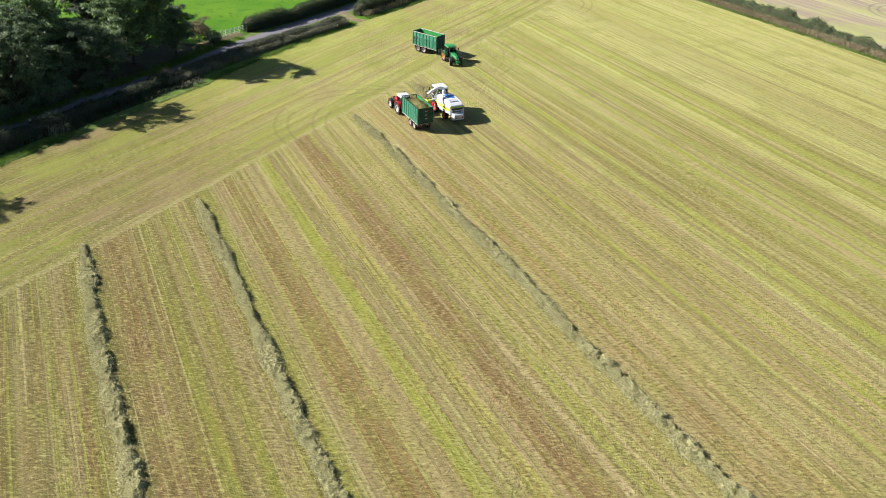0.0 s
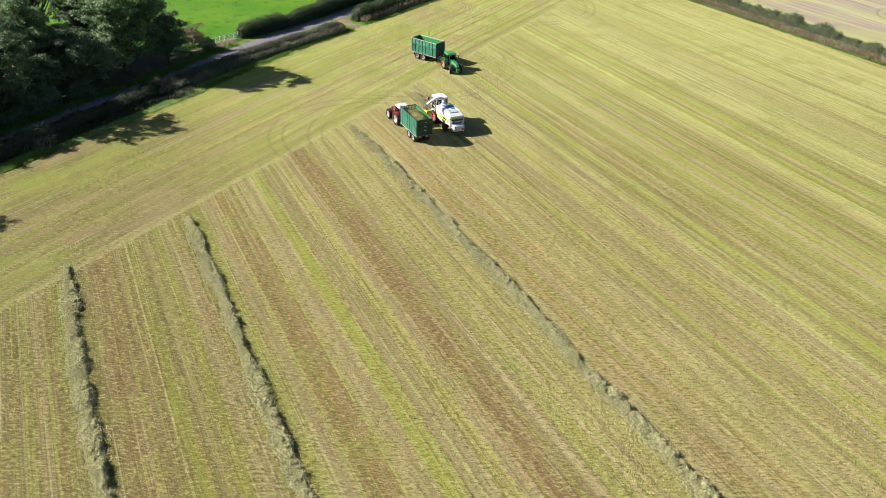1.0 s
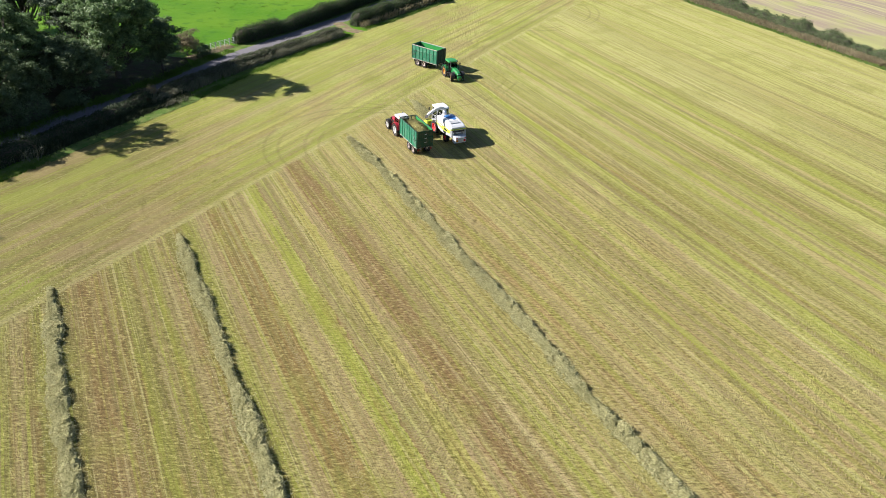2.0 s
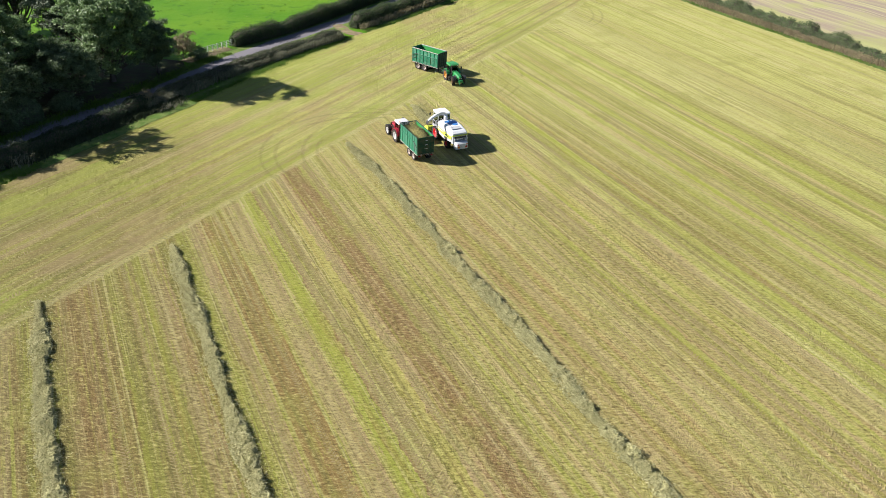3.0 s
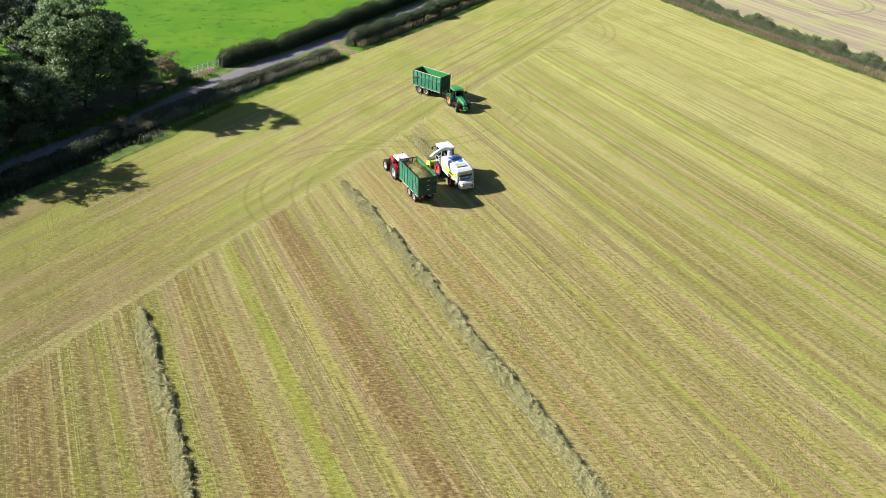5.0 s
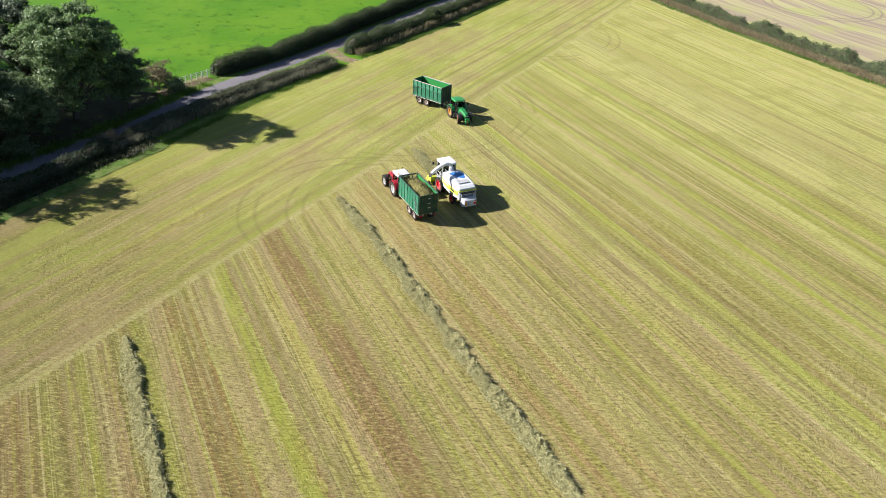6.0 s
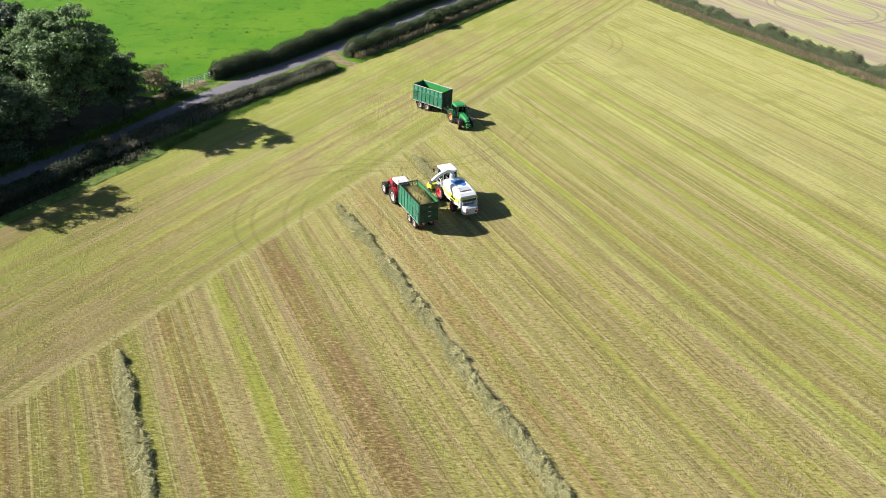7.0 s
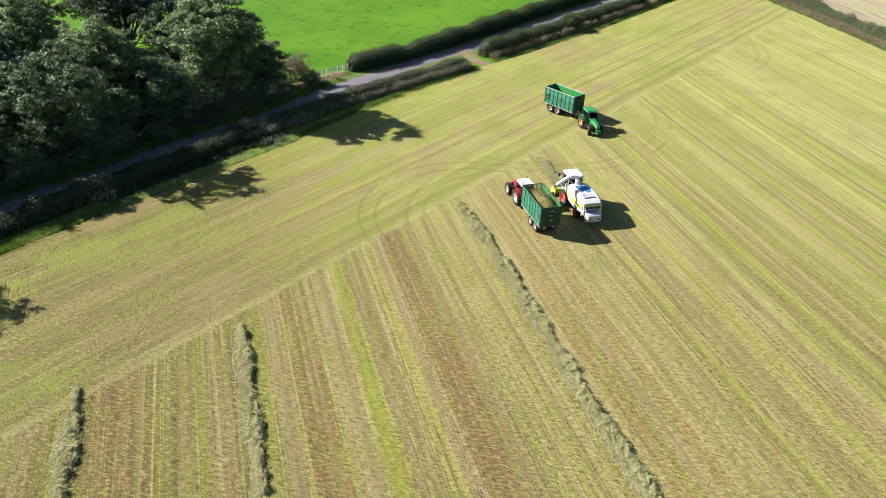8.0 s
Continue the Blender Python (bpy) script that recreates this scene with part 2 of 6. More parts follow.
    col = m.mix(m.math("MULTIPLY", is_head, m.span(m.noise(thin, 0.9, 3, 0.6), 0.53, 0.60, 0, 0.36)), col, (0.24, 0.185, 0.085))
    # arcs where vehicles have turned
    for cx, cy, r, ax, ay in ARCS:
        away = m.nt.nodes.new("ShaderNodeVectorMath")
        away.operation = "DISTANCE"
        m.link(m.join(m.dot(m.pos, (1, 0, 0)), m.dot(m.pos, (0, 1, 0))), away.inputs[0])
        away.inputs[1].default_value = (cx, cy, 0)
        ring = m.span(m.math("ABSOLUTE", m.math("SUBTRACT", away.outputs["Value"], r)), 0.1, 0.35, 0.3, 0.0)
        part_of = m.math("MULTIPLY", m.span(m.dot(m.pos, (ax, ay, 0)), ax * cx + ay * cy + 0.1 * r, ax * cx + ay * cy + 0.5 * r), m.span(m.noise(m.join(m.dot(m.pos, (0.05, 0.02, 0)), m.dot(m.pos, (0.02, 0.05, 0)), cx), 1.6, 1), 0.40, 0.50))
        col = m.mix(m.math("MULTIPLY", ring, part_of), col, (0.15, 0.135, 0.045))

    # lush stripes that the mower missed or that have grown again
    for mid_v, half in REGROWTH:
        lush = m.span(m.math("ABSOLUTE", m.math("SUBTRACT", m.math("ADD", v, m.math("MULTIPLY", fray, 0.6)), mid_v)), half * 0.6, half * 1.2, 1, 0)
        lush = m.math("MULTIPLY", lush, m.span(m.noise(short_way, 0.9, 4, 0.65), 0.40, 0.60, 0.0, 0.5 if mid_v > 40 else 0.32))
        col = m.mix(m.math("MULTIPLY", lush, m.math("SUBTRACT", 1.0, is_head)), col, (0.265, 0.295, 0.034))
    # wheel tracks: pressed, bruised grass
    tracks = None
    for rut in TRACKS:
        one = m.math("SUBTRACT", 1.0, m.math("MULTIPLY", m.math("ABSOLUTE", m.math("SUBTRACT", v, rut)), 2.4))
        tracks = one if tracks is None else m.math("MAXIMUM", tracks, one)
    tracks = m.math("MULTIPLY", m.span(tracks, 0.0, 0.5), m.math("SUBTRACT", 1.0, is_head))
    for off in HEAD_TRACKS:
        one = m.math("MULTIPLY", is_head, m.span(m.math("ABSOLUTE", m.math("SUBTRACT", hw, off)), 0.2, 0.4, 1, 0))
        tracks = m.math("MAXIMUM", tracks, one)
    col = m.mix(m.math("MULTIPLY", tracks, m.span(v, 46, 60, 0.25, 0.4)), col, (0.19, 0.165, 0.06))
    comb = m.nt.nodes.new("ShaderNodeTexWave")
    comb.wave_type, comb.bands_direction = "BANDS", "Y"
    m.link(m.join(m.math("MULTIPLY", v, 0.9), u), comb.inputs["Vector"])
    comb.inputs["Scale"].default_value, comb.inputs["Distortion"].default_value = 1.05, 14.0
    comb.inputs["Detail"].default_value, comb.inputs["Detail Scale"].default_value = 4.0, 3.0
    tuft = m.math("ADD", m.noise(m.pos, 3.4, 5, 0.75), m.math("MULTIPLY", comb.outputs["Fac"], 0.25))
    height = m.math("ADD", tuft, grain)
    m.bump(height, 1.0, 0.25)
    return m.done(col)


def pasture_material():
    m = Mat("pasture_grass", 0.75)
    col = m.mix(m.span(m.noise(m.pos, 0.05, 4), 0.4, 0.62), (0.058, 0.156, 0.005), (0.086, 0.182, 0.008))
    col = m.mix(m.span(m.noise(m.pos, 0.3, 5, 0.7), 0.53, 0.66, 0, 0.7), col, (0.034, 0.105, 0.007))
    col = m.mix(m.span(m.noise(m.pos, 1.6, 3, 0.65), 0.5, 0.8, 0, 0.5), col, (0.10, 0.19, 0.014))
    m.bump(m.math("ADD", m.noise(m.pos, 0.5, 4, 0.55), m.math("MULTIPLY", m.noise(m.pos, 2.5, 2), 0.3)), 0.5, 0.3)
    return m.done(col)


def verge_material():
    m = Mat("verge_turf", 0.8)
    col = m.mix(m.span(m.noise(m.pos, 0.8, 4, 0.65), 0.4, 0.62), (0.070, 0.130, 0.020), (0.125, 0.165, 0.042))
    col = m.mix(m.span(m.noise(m.pos, 1.9, 4, 0.7), 0.55, 0.7, 0, 0.6), col, (0.22, 0.19, 0.09))
    m.bump(m.noise(m.pos, 2.5, 4, 0.7), 0.9, 0.25)
    return m.done(col)


def stubble_material():
    m = Mat("cereal_stubble", 0.9)
    v, u = m.dot(m.pos, ROW_V), m.dot(m.pos, ROW_U)
    bend = m.math("MULTIPLY", m.noise(m.pos, 0.02, 2), 12.0)
    sv = m.join(m.math("ADD", v, bend), m.math("MULTIPLY", u, 0.03))
    col = m.mix(m.span(m.noise(sv, 0.22, 4), 0.42, 0.6), (0.25, 0.20, 0.145), (0.33, 0.31, 0.155))
    col = m.mix(m.span(m.noise(sv, 0.6, 3, 0.6), 0.52, 0.64, 0, 0.75), col, (0.20, 0.155, 0.135))
    col = m.mix(m.span(m.noise(sv, 1.3, 3), 0.54, 0.66, 0, 0.6), col, (0.37, 0.33, 0.20))
    col = m.mix(m.span(m.noise(m.pos, 0.07, 4), 0.48, 0.62, 0, 0.6), col, (0.28, 0.30, 0.10))
    for cx, cy, r in ((118.0, 196.0, 9.0), (118.0, 196.0, 11.0), (96.0, 232.0, 12.0), (96.0, 232.0, 14.0)):
        away = m.nt.nodes.new("ShaderNodeVectorMath")
        away.operation = "DISTANCE"
        m.link(m.join(m.dot(m.pos, (1, 0, 0)), m.dot(m.pos, (0, 1, 0))), away.inputs[0])
        away.inputs[1].default_value = (cx, cy, 0)
        ring = m.span(m.math("ABSOLUTE", m.math("SUBTRACT", away.outputs["Value"], r)), 0.15, 0.5, 0.5, 0.0)
        col = m.mix(ring, col, (0.15, 0.12, 0.11))
    m.bump(m.noise(m.pos, 2.2, 3), 0.6, 0.12)
    return m.done(col)


def road_material():
    m = Mat("worn_asphalt", 0.85)
    col = m.mix(m.noise(m.pos, 0.3, 4), (0.125, 0.118, 0.127), (0.175, 0.165, 0.175))
    col = m.mix(m.span(m.noise(m.pos, 1.4, 4, 0.7), 0.55, 0.75, 0, 0.7), col, (0.16, 0.135, 0.10))
    m.bump(m.noise(m.pos, 25, 2), 0.3, 0.02)
    return m.done(col)


def earth_material():
    m = Mat("bare_earth", 0.95)
    col = m.mix(m.span(m.noise(m.pos, 0.9, 5, 0.65), 0.4, 0.65), (0.15, 0.115, 0.07), (0.21, 0.17, 0.10))
    col = m.mix(m.span(m.noise(m.pos, 0.6, 4), 0.5, 0.65, 0, 0.8), col, (0.14, 0.19, 0.04))
    m.bump(m.noise(m.pos, 3, 4), 0.6, 0.1)
    return m.done(col)


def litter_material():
    m = Mat("shaded_leaf_litter", 0.95)
    # litter colours kept near black: the shade under the trees is painted in
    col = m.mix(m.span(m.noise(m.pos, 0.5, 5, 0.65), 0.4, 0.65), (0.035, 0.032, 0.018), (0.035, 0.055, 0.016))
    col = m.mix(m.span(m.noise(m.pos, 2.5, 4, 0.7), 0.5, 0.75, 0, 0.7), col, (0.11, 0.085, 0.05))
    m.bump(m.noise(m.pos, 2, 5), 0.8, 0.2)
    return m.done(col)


def leaf_material(name, stops, rough=0.55, through_light=0.38):
    """Leaves: one hue for each leaf, larger drifts over the crown, and some light let through."""
    m = Mat(name, rough)
    m.bsdf.inputs["Specular IOR Level"].default_value = 0.28
    col = m.ramp(m.island(), [(k / (len(stops) - 1), c) for k, c in enumerate(stops)])
    col = m.mix(m.span(m.noise(m.pos, 0.5, 3), 0.35, 0.7, 0, 0.45), col, stops[0])
    m.done(col)
    tr = m.nt.nodes.new("ShaderNodeBsdfTranslucent")
    m.link(col, tr.inputs[0])
    mx = m.nt.nodes.new("ShaderNodeMixShader")
    mx.inputs[0].default_value = through_light
    out = m.nt.nodes["Material Output"]
    m.link(m.bsdf.outputs[0], mx.inputs[1])
    m.link(tr.outputs[0], mx.inputs[2])
    m.link(mx.outputs[0], out.inputs[0])
    return m.mat


def bark_material():
    m = Mat("bark", 0.9)
    col = m.mix(m.noise(m.local(), 3.0, 5, 0.7), (0.05, 0.042, 0.034), (0.15, 0.13, 0.105))
    m.bump(m.noise(m.local(), 6, 5), 0.8, 0.06)
    return m.done(col)


def paint(name, color, rough=0.35, dirt=(0.2, 0.16, 0.1), amount=0.35, metal=0.0):
    """Sprayed paint with field dust on it."""
    m = Mat(name, rough, metal)
    p = m.local()
    f = m.span(m.noise(p, 1.7, 6, 0.7), 0.42, 0.75, 0, amount)
    col = m.mix(f, color, dirt)
    col = m.mix(m.span(m.noise(p, 14, 3), 0.6, 0.8, 0, amount * 0.5), col, dirt)
    m.bump(m.noise(p, 30, 2), 0.05, 0.01)
    return m.done(col, m.span(f, 0, amount, rough, min(1.0, rough + 0.4)))


LITTER, VERGE = litter_material(), verge_material()
FIELD, PASTURE, STUBBLE, ROAD, EARTH, BARK = field_material(), pasture_material(), stubble_material(), road_material(), earth_material(), bark_material()
OAK_LEAF = leaf_material("broad_leaf", [(0.070, 0.118, 0.042), (0.148, 0.232, 0.090), (0.215, 0.310, 0.125), (0.310, 0.400, 0.205)], 0.5, 0.42)
DARK_LEAF = leaf_material("dark_leaf", [(0.050, 0.080, 0.032), (0.110, 0.160, 0.070), (0.190, 0.245, 0.125)], 0.55, 0.3)
# darker, greyer leaf hues than broad_leaf
GREY_LEAF = leaf_material("grey_leaf", [(0.038, 0.058, 0.030), (0.078, 0.108, 0.060), (0.130, 0.165, 0.098), (0.20, 0.235, 0.15)], 0.55, 0.3)
# very dark greens: the trees' shade on the low hedge is in the colour
SHADE_LEAF = leaf_material("shaded_hedge_leaf", [(0.018, 0.030, 0.012), (0.036, 0.054, 0.022), (0.060, 0.082, 0.036)], 0.7, 0.2)
# weed greens lowered so that they carry the tree shadow over the verge
SHADED_WEED = leaf_material("shaded_weed", [(0.022, 0.036, 0.014), (0.045, 0.062, 0.026), (0.085, 0.090, 0.050)], 0.8, 0.2)
HEDGE_LEAF = leaf_material("hedge_leaf", [(0.034, 0.056, 0.020), (0.060, 0.092, 0.032), (0.085, 0.122, 0.046), (0.125, 0.145, 0.07)], 0.65)
ASHY_LEAF = leaf_material("ashy_hedge_leaf", [(0.050, 0.066, 0.030), (0.088, 0.104, 0.052), (0.130, 0.142, 0.082), (0.175, 0.172, 0.115)], 0.75)
PALE_LEAF = leaf_material("pale_leaf", [(0.16, 0.13, 0.075), (0.26, 0.21, 0.13), (0.22, 0.21, 0.10)], 0.7)
GAPPY_LEAF = leaf_material("gappy_hedge_leaf", [(0.055, 0.088, 0.034), (0.09, 0.130, 0.054), (0.14, 0.175, 0.08), (0.19, 0.19, 0.105)], 0.7)
BRAMBLE = leaf_material("dry_bramble", [(0.13, 0.10, 0.06), (0.23, 0.175, 0.11), (0.30, 0.245, 0.15), (0.11, 0.145, 0.06)], 0.8, 0.2)
DRY_WEED = leaf_material("dry_weed", [(0.10, 0.11, 0.06), (0.20, 0.185, 0.125), (0.30, 0.275, 0.20), (0.11, 0.15, 0.065)], 0.85, 0.15)
STRAW = leaf_material("straw_grass", [(0.20, 0.155, 0.09), (0.33, 0.27, 0.16), (0.42, 0.36, 0.22), (0.22, 0.24, 0.10)], 0.85, 0.3)
VERGE_LEAF = leaf_material("verge_grass_blade", [(0.06, 0.125, 0.010), (0.08, 0.17, 0.012), (0.11, 0.21, 0.02), (0.16, 0.20, 0.04)], 0.6)
HAY_LEAF = leaf_material("cut_grass", [(0.25, 0.24, 0.10), (0.40, 0.378, 0.185), (0.49, 0.462, 0.24), (0.56, 0.53, 0.30)], 0.85, 0.35)
CHOP_LEAF = leaf_material("chopped_grass_bits", [(0.13, 0.12, 0.045), (0.19, 0.175, 0.065), (0.25, 0.225, 0.09)], 0.8, 0.15)


# ---- mesh helpers ----
def mesh_object(name, verts, faces, material, parent=None, smooth=False):
    me = bpy.data.meshes.new(name)
    me.from_pydata([tuple(p) for p in verts], [], [tuple(f) for f in faces])
    me.materials.append(material)
    if smooth:
        me.polygons.foreach_set("use_smooth", [True] * len(me.polygons))
    ob = new(name, me)
    ob.parent = parent
    return ob


def quads_object(name, quads, material, parent=None):
    """One mesh of many loose four-sided pieces; quads is an array n x 4 x 3."""
    n = len(quads)
    me = bpy.data.meshes.new(name)
    me.vertices.add(4 * n)
    me.vertices.foreach_set("co", np.ascontiguousarray(quads, dtype=np.float32).ravel())
    me.loops.add(4 * n)
    me.loops.foreach_set("vertex_index", np.arange(4 * n, dtype=np.int32))
    me.polygons.add(n)
    me.polygons.foreach_set("loop_start", np.arange(0, 4 * n, 4, dtype=np.int32))
    me.update(calc_edges=True)
    me.materials.append(material)
    ob = new(name, me)
    ob.parent = parent
    return ob


def leaves(rng, at, out, size, spread=0.7):
    """Leaf quads at the places 'at', facing roughly along 'out'."""
    n = len(at)
    nrm = out + rng.normal(0, spread, (n, 3))
    nrm /= np.linalg.norm(nrm, axis=1, keepdims=True) + 1e-9
    ref = rng.normal(0, 1, (n, 3))
    a = np.cross(nrm, ref)
    a /= np.linalg.norm(a, axis=1, keepdims=True) + 1e-9
    b = np.cross(nrm, a)
    s = (size * rng.uniform(0.6, 1.35, n))[:, None]
    a, b = a * s, b * s * 0.62
    fold = nrm * s * 0.25
    return np.stack([at - a, at - b + fold, at + a, at + b + fold], axis=1)


def strands(rng, at, length, width, rise=0.25):
    """Loose cut stems lying about: long thin quads."""
    n = len(at)
    ang = rng.uniform(0, 2 * np.pi, n)
    way = np.stack([np.cos(ang), np.sin(ang), rng.normal(0, rise, n)], 1) * (length * rng.uniform(0.5, 1.3, n))[:, None]
    side = np.stack([-np.sin(ang), np.cos(ang), rng.normal(0, 0.5, n)], 1) * width
    return np.stack([at - way - side * 0.5, at - way * 0.1 - side, at + way + side * 0.4, at + way * 0.1 + side], axis=1)


def blades(rng, foot, height, width, lean=0.35):
    """Upright grass blades or stalks: narrow quads that taper to the tip."""
    n = len(foot)
    ang = rng.uniform(0, 2 * np.pi, n)
    side = np.stack([np.cos(ang), np.sin(ang), np.zeros(n)], 1)
    h = height * rng.uniform(0.5, 1.2, n)
    tip = foot + np.stack([rng.normal(0, lean, n) * h, rng.normal(0, lean, n) * h, h], 1)
    w = (width * rng.uniform(0.6, 1.3, n))[:, None]
    return np.stack([foot - side * w, foot + side * w, tip + side * w * 0.35, tip - side * w * 0.35], axis=1)


def along(points, step):
    """Places, and the ways along, at even steps on a line of plan points."""
    pts = [Vector(p).to_3d() for p in points]
    out, rest = [], 0.0
    for a, b in zip(pts, pts[1:]):
        d = b - a
        length = d.length
        s = rest
        while s < length:
            out.append((a + d * (s / length), d.normalized()))
            s += step
        rest = s - length
    return out


def strip(points, left, right, z=0.0):
    """A flat ribbon along a line of plan points, from 'left' to 'right' metres beside it, cut fine."""
    row = along(points, 1.5)
    verts, faces = [], []
    for k, (p, d) in enumerate(row):
        n = Vector((-d.y, d.x, 0))
        wob = 0.25 * noise.noise((p.x * 0.3, p.y * 0.3, left))
        for f in (0, 0.25, 0.5, 0.75, 1):
            q = p + n * (left + (right - left) * f + (wob if f in (0, 1) else 0))
            verts.append((q.x, q.y, z + 0.05 * math.sin(f * math.pi)))
        if k:
            for j in range(4):
                a = (k - 1) * 5 + j
                faces.append((a, a + 1, a + 6, a + 5))
    return verts, faces


def inside(poly, x, y):
    """Which of the plan points x, y lie inside the polygon."""
    hit = np.zeros(x.shape, bool)
    for (x0, y0), (x1, y1) in zip(poly, poly[1:] + poly[:1]):
        cross = ((y0 > y) != (y1 > y)) & (x < (x1 - x0) * (y - y0) / (y1 - y0 + 1e-12) + x0)
        hit ^= cross
    return hit


def soft_noise(x, y, scale, seed):
    """Smooth value noise on arrays of places."""
    rng = np.random.default_rng(seed)
    table = rng.uniform(-1, 1, (256, 256))
    xs, ys = x * scale, y * scale
    i, j = np.floor(xs).astype(int), np.floor(ys).astype(int)
    f, g = xs - i, ys - j
    f, g = f * f * (3 - 2 * f), g * g * (3 - 2 * g)
    t = lambda a, b: table[a % 256, b % 256]
    return (t(i, j) * (1 - f) + t(i + 1, j) * f) * (1 - g) + (t(i, j + 1) * (1 - f) + t(i + 1, j + 1) * f) * g


# ---- the large ground ----
FIELD_EDGE = [(-92, 30), (-75, 62), (-57.3, 95.5), (-51.5, 107), (-44.5, 119.5), (-38.3, 131), (-30.3, 148), (-22.6, 161), (-16, 171.2), (-8.5, 181.5), (3.6, 200), (23.5, 234.5), (36, 257)]
RIGHT_EDGE = [(37.5, 257.5), (46.8, 239.6), (54.0, 224.6), (62.4, 208), (67.0, 199), (78.6, 178.2), (90, 157.5), (108, 124), (138, 69), (163, 19)]
ROAD_LINE = [(-100, 36), (-83, 68), (-70.5, 92), (-62.5, 107), (-57.2, 118), (-50.6, 127.6), (-45.4, 135.8), (-38.0, 152), (-30.6, 164.2), (-19.2, 182.3), (-5.6, 205.2), (5.6, 224.3), (20, 248.8), (50, 300)]

ground_verts, ground_faces = [], []
for j in range(41):
    for i in range(41):
        ground_verts.append(((i - 20) * 120.0, 150 + (j - 20) * 120.0, -0.03))
for j in range(40):
    for i in range(40):
        a = j * 41 + i
        ground_faces.append((a, a + 1, a + 42, a + 41))
ground = mesh_object("ground", ground_verts, ground_faces, PASTURE)
tagged(ground, "bright green grazed pasture reaching the horizon", "ground", kind="structure")


def meadow_height(x, y):
    """The slight undulation of the meadow."""
    return 0.05 * soft_noise(x, y, 0.12, 1) + 0.03 * soft_noise(x, y, 0.7, 2) + 0.13


def field_sheet(v0, v1, u0, u1, step, hole=False):
    """A grid of the meadow with tufts, ruts and slight undulation."""
    poly = FIELD_EDGE + RIGHT_EDGE + [(165, -60), (-120, -60)]
    v, u = np.meshgrid(np.arange(v0, v1, step), np.arange(u0, u1, step))
    x, y = 0.9 * v - 0.4359 * u, 0.4359 * v + 0.9 * u
    keep = inside(poly, x, y)
    near = (-20, 78, 24, 114)
    depth = np.minimum(np.minimum(v - near[0], near[1] - v), np.minimum(u - near[2], near[3] - u))
    if hole:
        keep &= depth < 1.6
    rng = np.random.default_rng(3)
    z = meadow_height(x, y)
    hw = HEAD_N[0] * x + HEAD_N[1] * y - HEAD_0
    in_rows, in_head = np.clip(-hw / 2, 0, 1), np.clip(hw / 2, 0, 1)
    pressed = np.zeros(x.shape)
    for rut in TRACKS:
        pressed = np.maximum(pressed, in_rows * np.exp(-((v - rut) / 0.32) ** 2))
    for rut in HEAD_TRACKS:
        pressed = np.maximum(pressed, in_head * np.exp(-((hw - rut) / 0.32) ** 2))
    calm = 1 - 0.75 * pressed
    if step < 0.3:
        # combed stubble: short ripples across the rows, uneven in height
        strength = 0.7 + 0.5 * soft_noise(x, y, 0.25, 4)
        z += calm * strength * (0.048 * soft_noise(v * 0.75, u * 1.35, 2.6, 5) + 0.042 * soft_noise(v, u * 1.3, 4.6, 6)) + calm * rng.normal(0, 0.012, x.shape)
    else:
        z += 0.035 * soft_noise(v, u, 1.1, 5) + rng.normal(0, 0.014, x.shape)
    # the fine sheet and the coarse one dip under each other where they meet
    z -= 0.05 * np.clip(depth / 0.8 if hole else 1 - depth / 0.8, 0, 1)
    z -= 0.045 * pressed
    if hole:
        z -= 0.05 * np.clip(15.4 - u, 0, 1)
    idx = -np.ones(x.shape, int)
    idx[keep] = np.arange(keep.sum())
    full = keep[:-1, :-1] & keep[1:, :-1] & keep[:-1, 1:] & keep[1:, 1:]
    faces = np.stack([idx[:-1, :-1][full], idx[:-1, 1:][full], idx[1:, 1:][full], idx[1:, :-1][full]], 1)
    return np.stack([x[keep], y[keep], z[keep]], 1), faces


def build_field():
    """The mown meadow as one mesh: finer where the camera passes nearest."""
    v1, f1 = field_sheet(-20, 78, 24, 114, 0.195)
    v2, f2 = field_sheet(-62, 150, 14, 245, 0.55, True)
    v3, f3 = field_sheet(-75, 150, -75, 15.4, 1.4)
    v3[:, 2] -= 0.04
    verts, faces = np.concatenate([v1, v2, v3]), np.concatenate([f1, f2 + len(v1), f3 + len(v1) + len(v2)])
    me = bpy.data.meshes.new("mown_field")
    me.vertices.add(len(verts))
    me.vertices.foreach_set("co", verts.astype(np.float32).ravel())
    me.loops.add(4 * len(faces))
    me.loops.foreach_set("vertex_index", faces.astype(np.int32).ravel())
    me.polygons.add(len(faces))
    me.polygons.foreach_set("loop_start", np.arange(0, 4 * len(faces), 4, dtype=np.int32))
    me.update(calc_edges=True)
    me.polygons.foreach_set("use_smooth", [True] * len(faces))
    me.materials.append(FIELD)
    ob = new("mown_field", me)
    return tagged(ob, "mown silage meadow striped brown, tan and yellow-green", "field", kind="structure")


build_field()
# the rest of the meadow behind the camera and beside it
side = mesh_object("mown_field_margin", [(-130, -80, 0.01), (190, -80, 0.01), (165, 20, 0.01), (130, 88, 0.01), (60, 100, 0.01), (-20, 60, 0.01), (-75, 60, 0.01), (-92, 30, 0.01)], [tuple(range(8))], FIELD)
tagged(side, "mown silage meadow around the rows", "field", kind="structure")

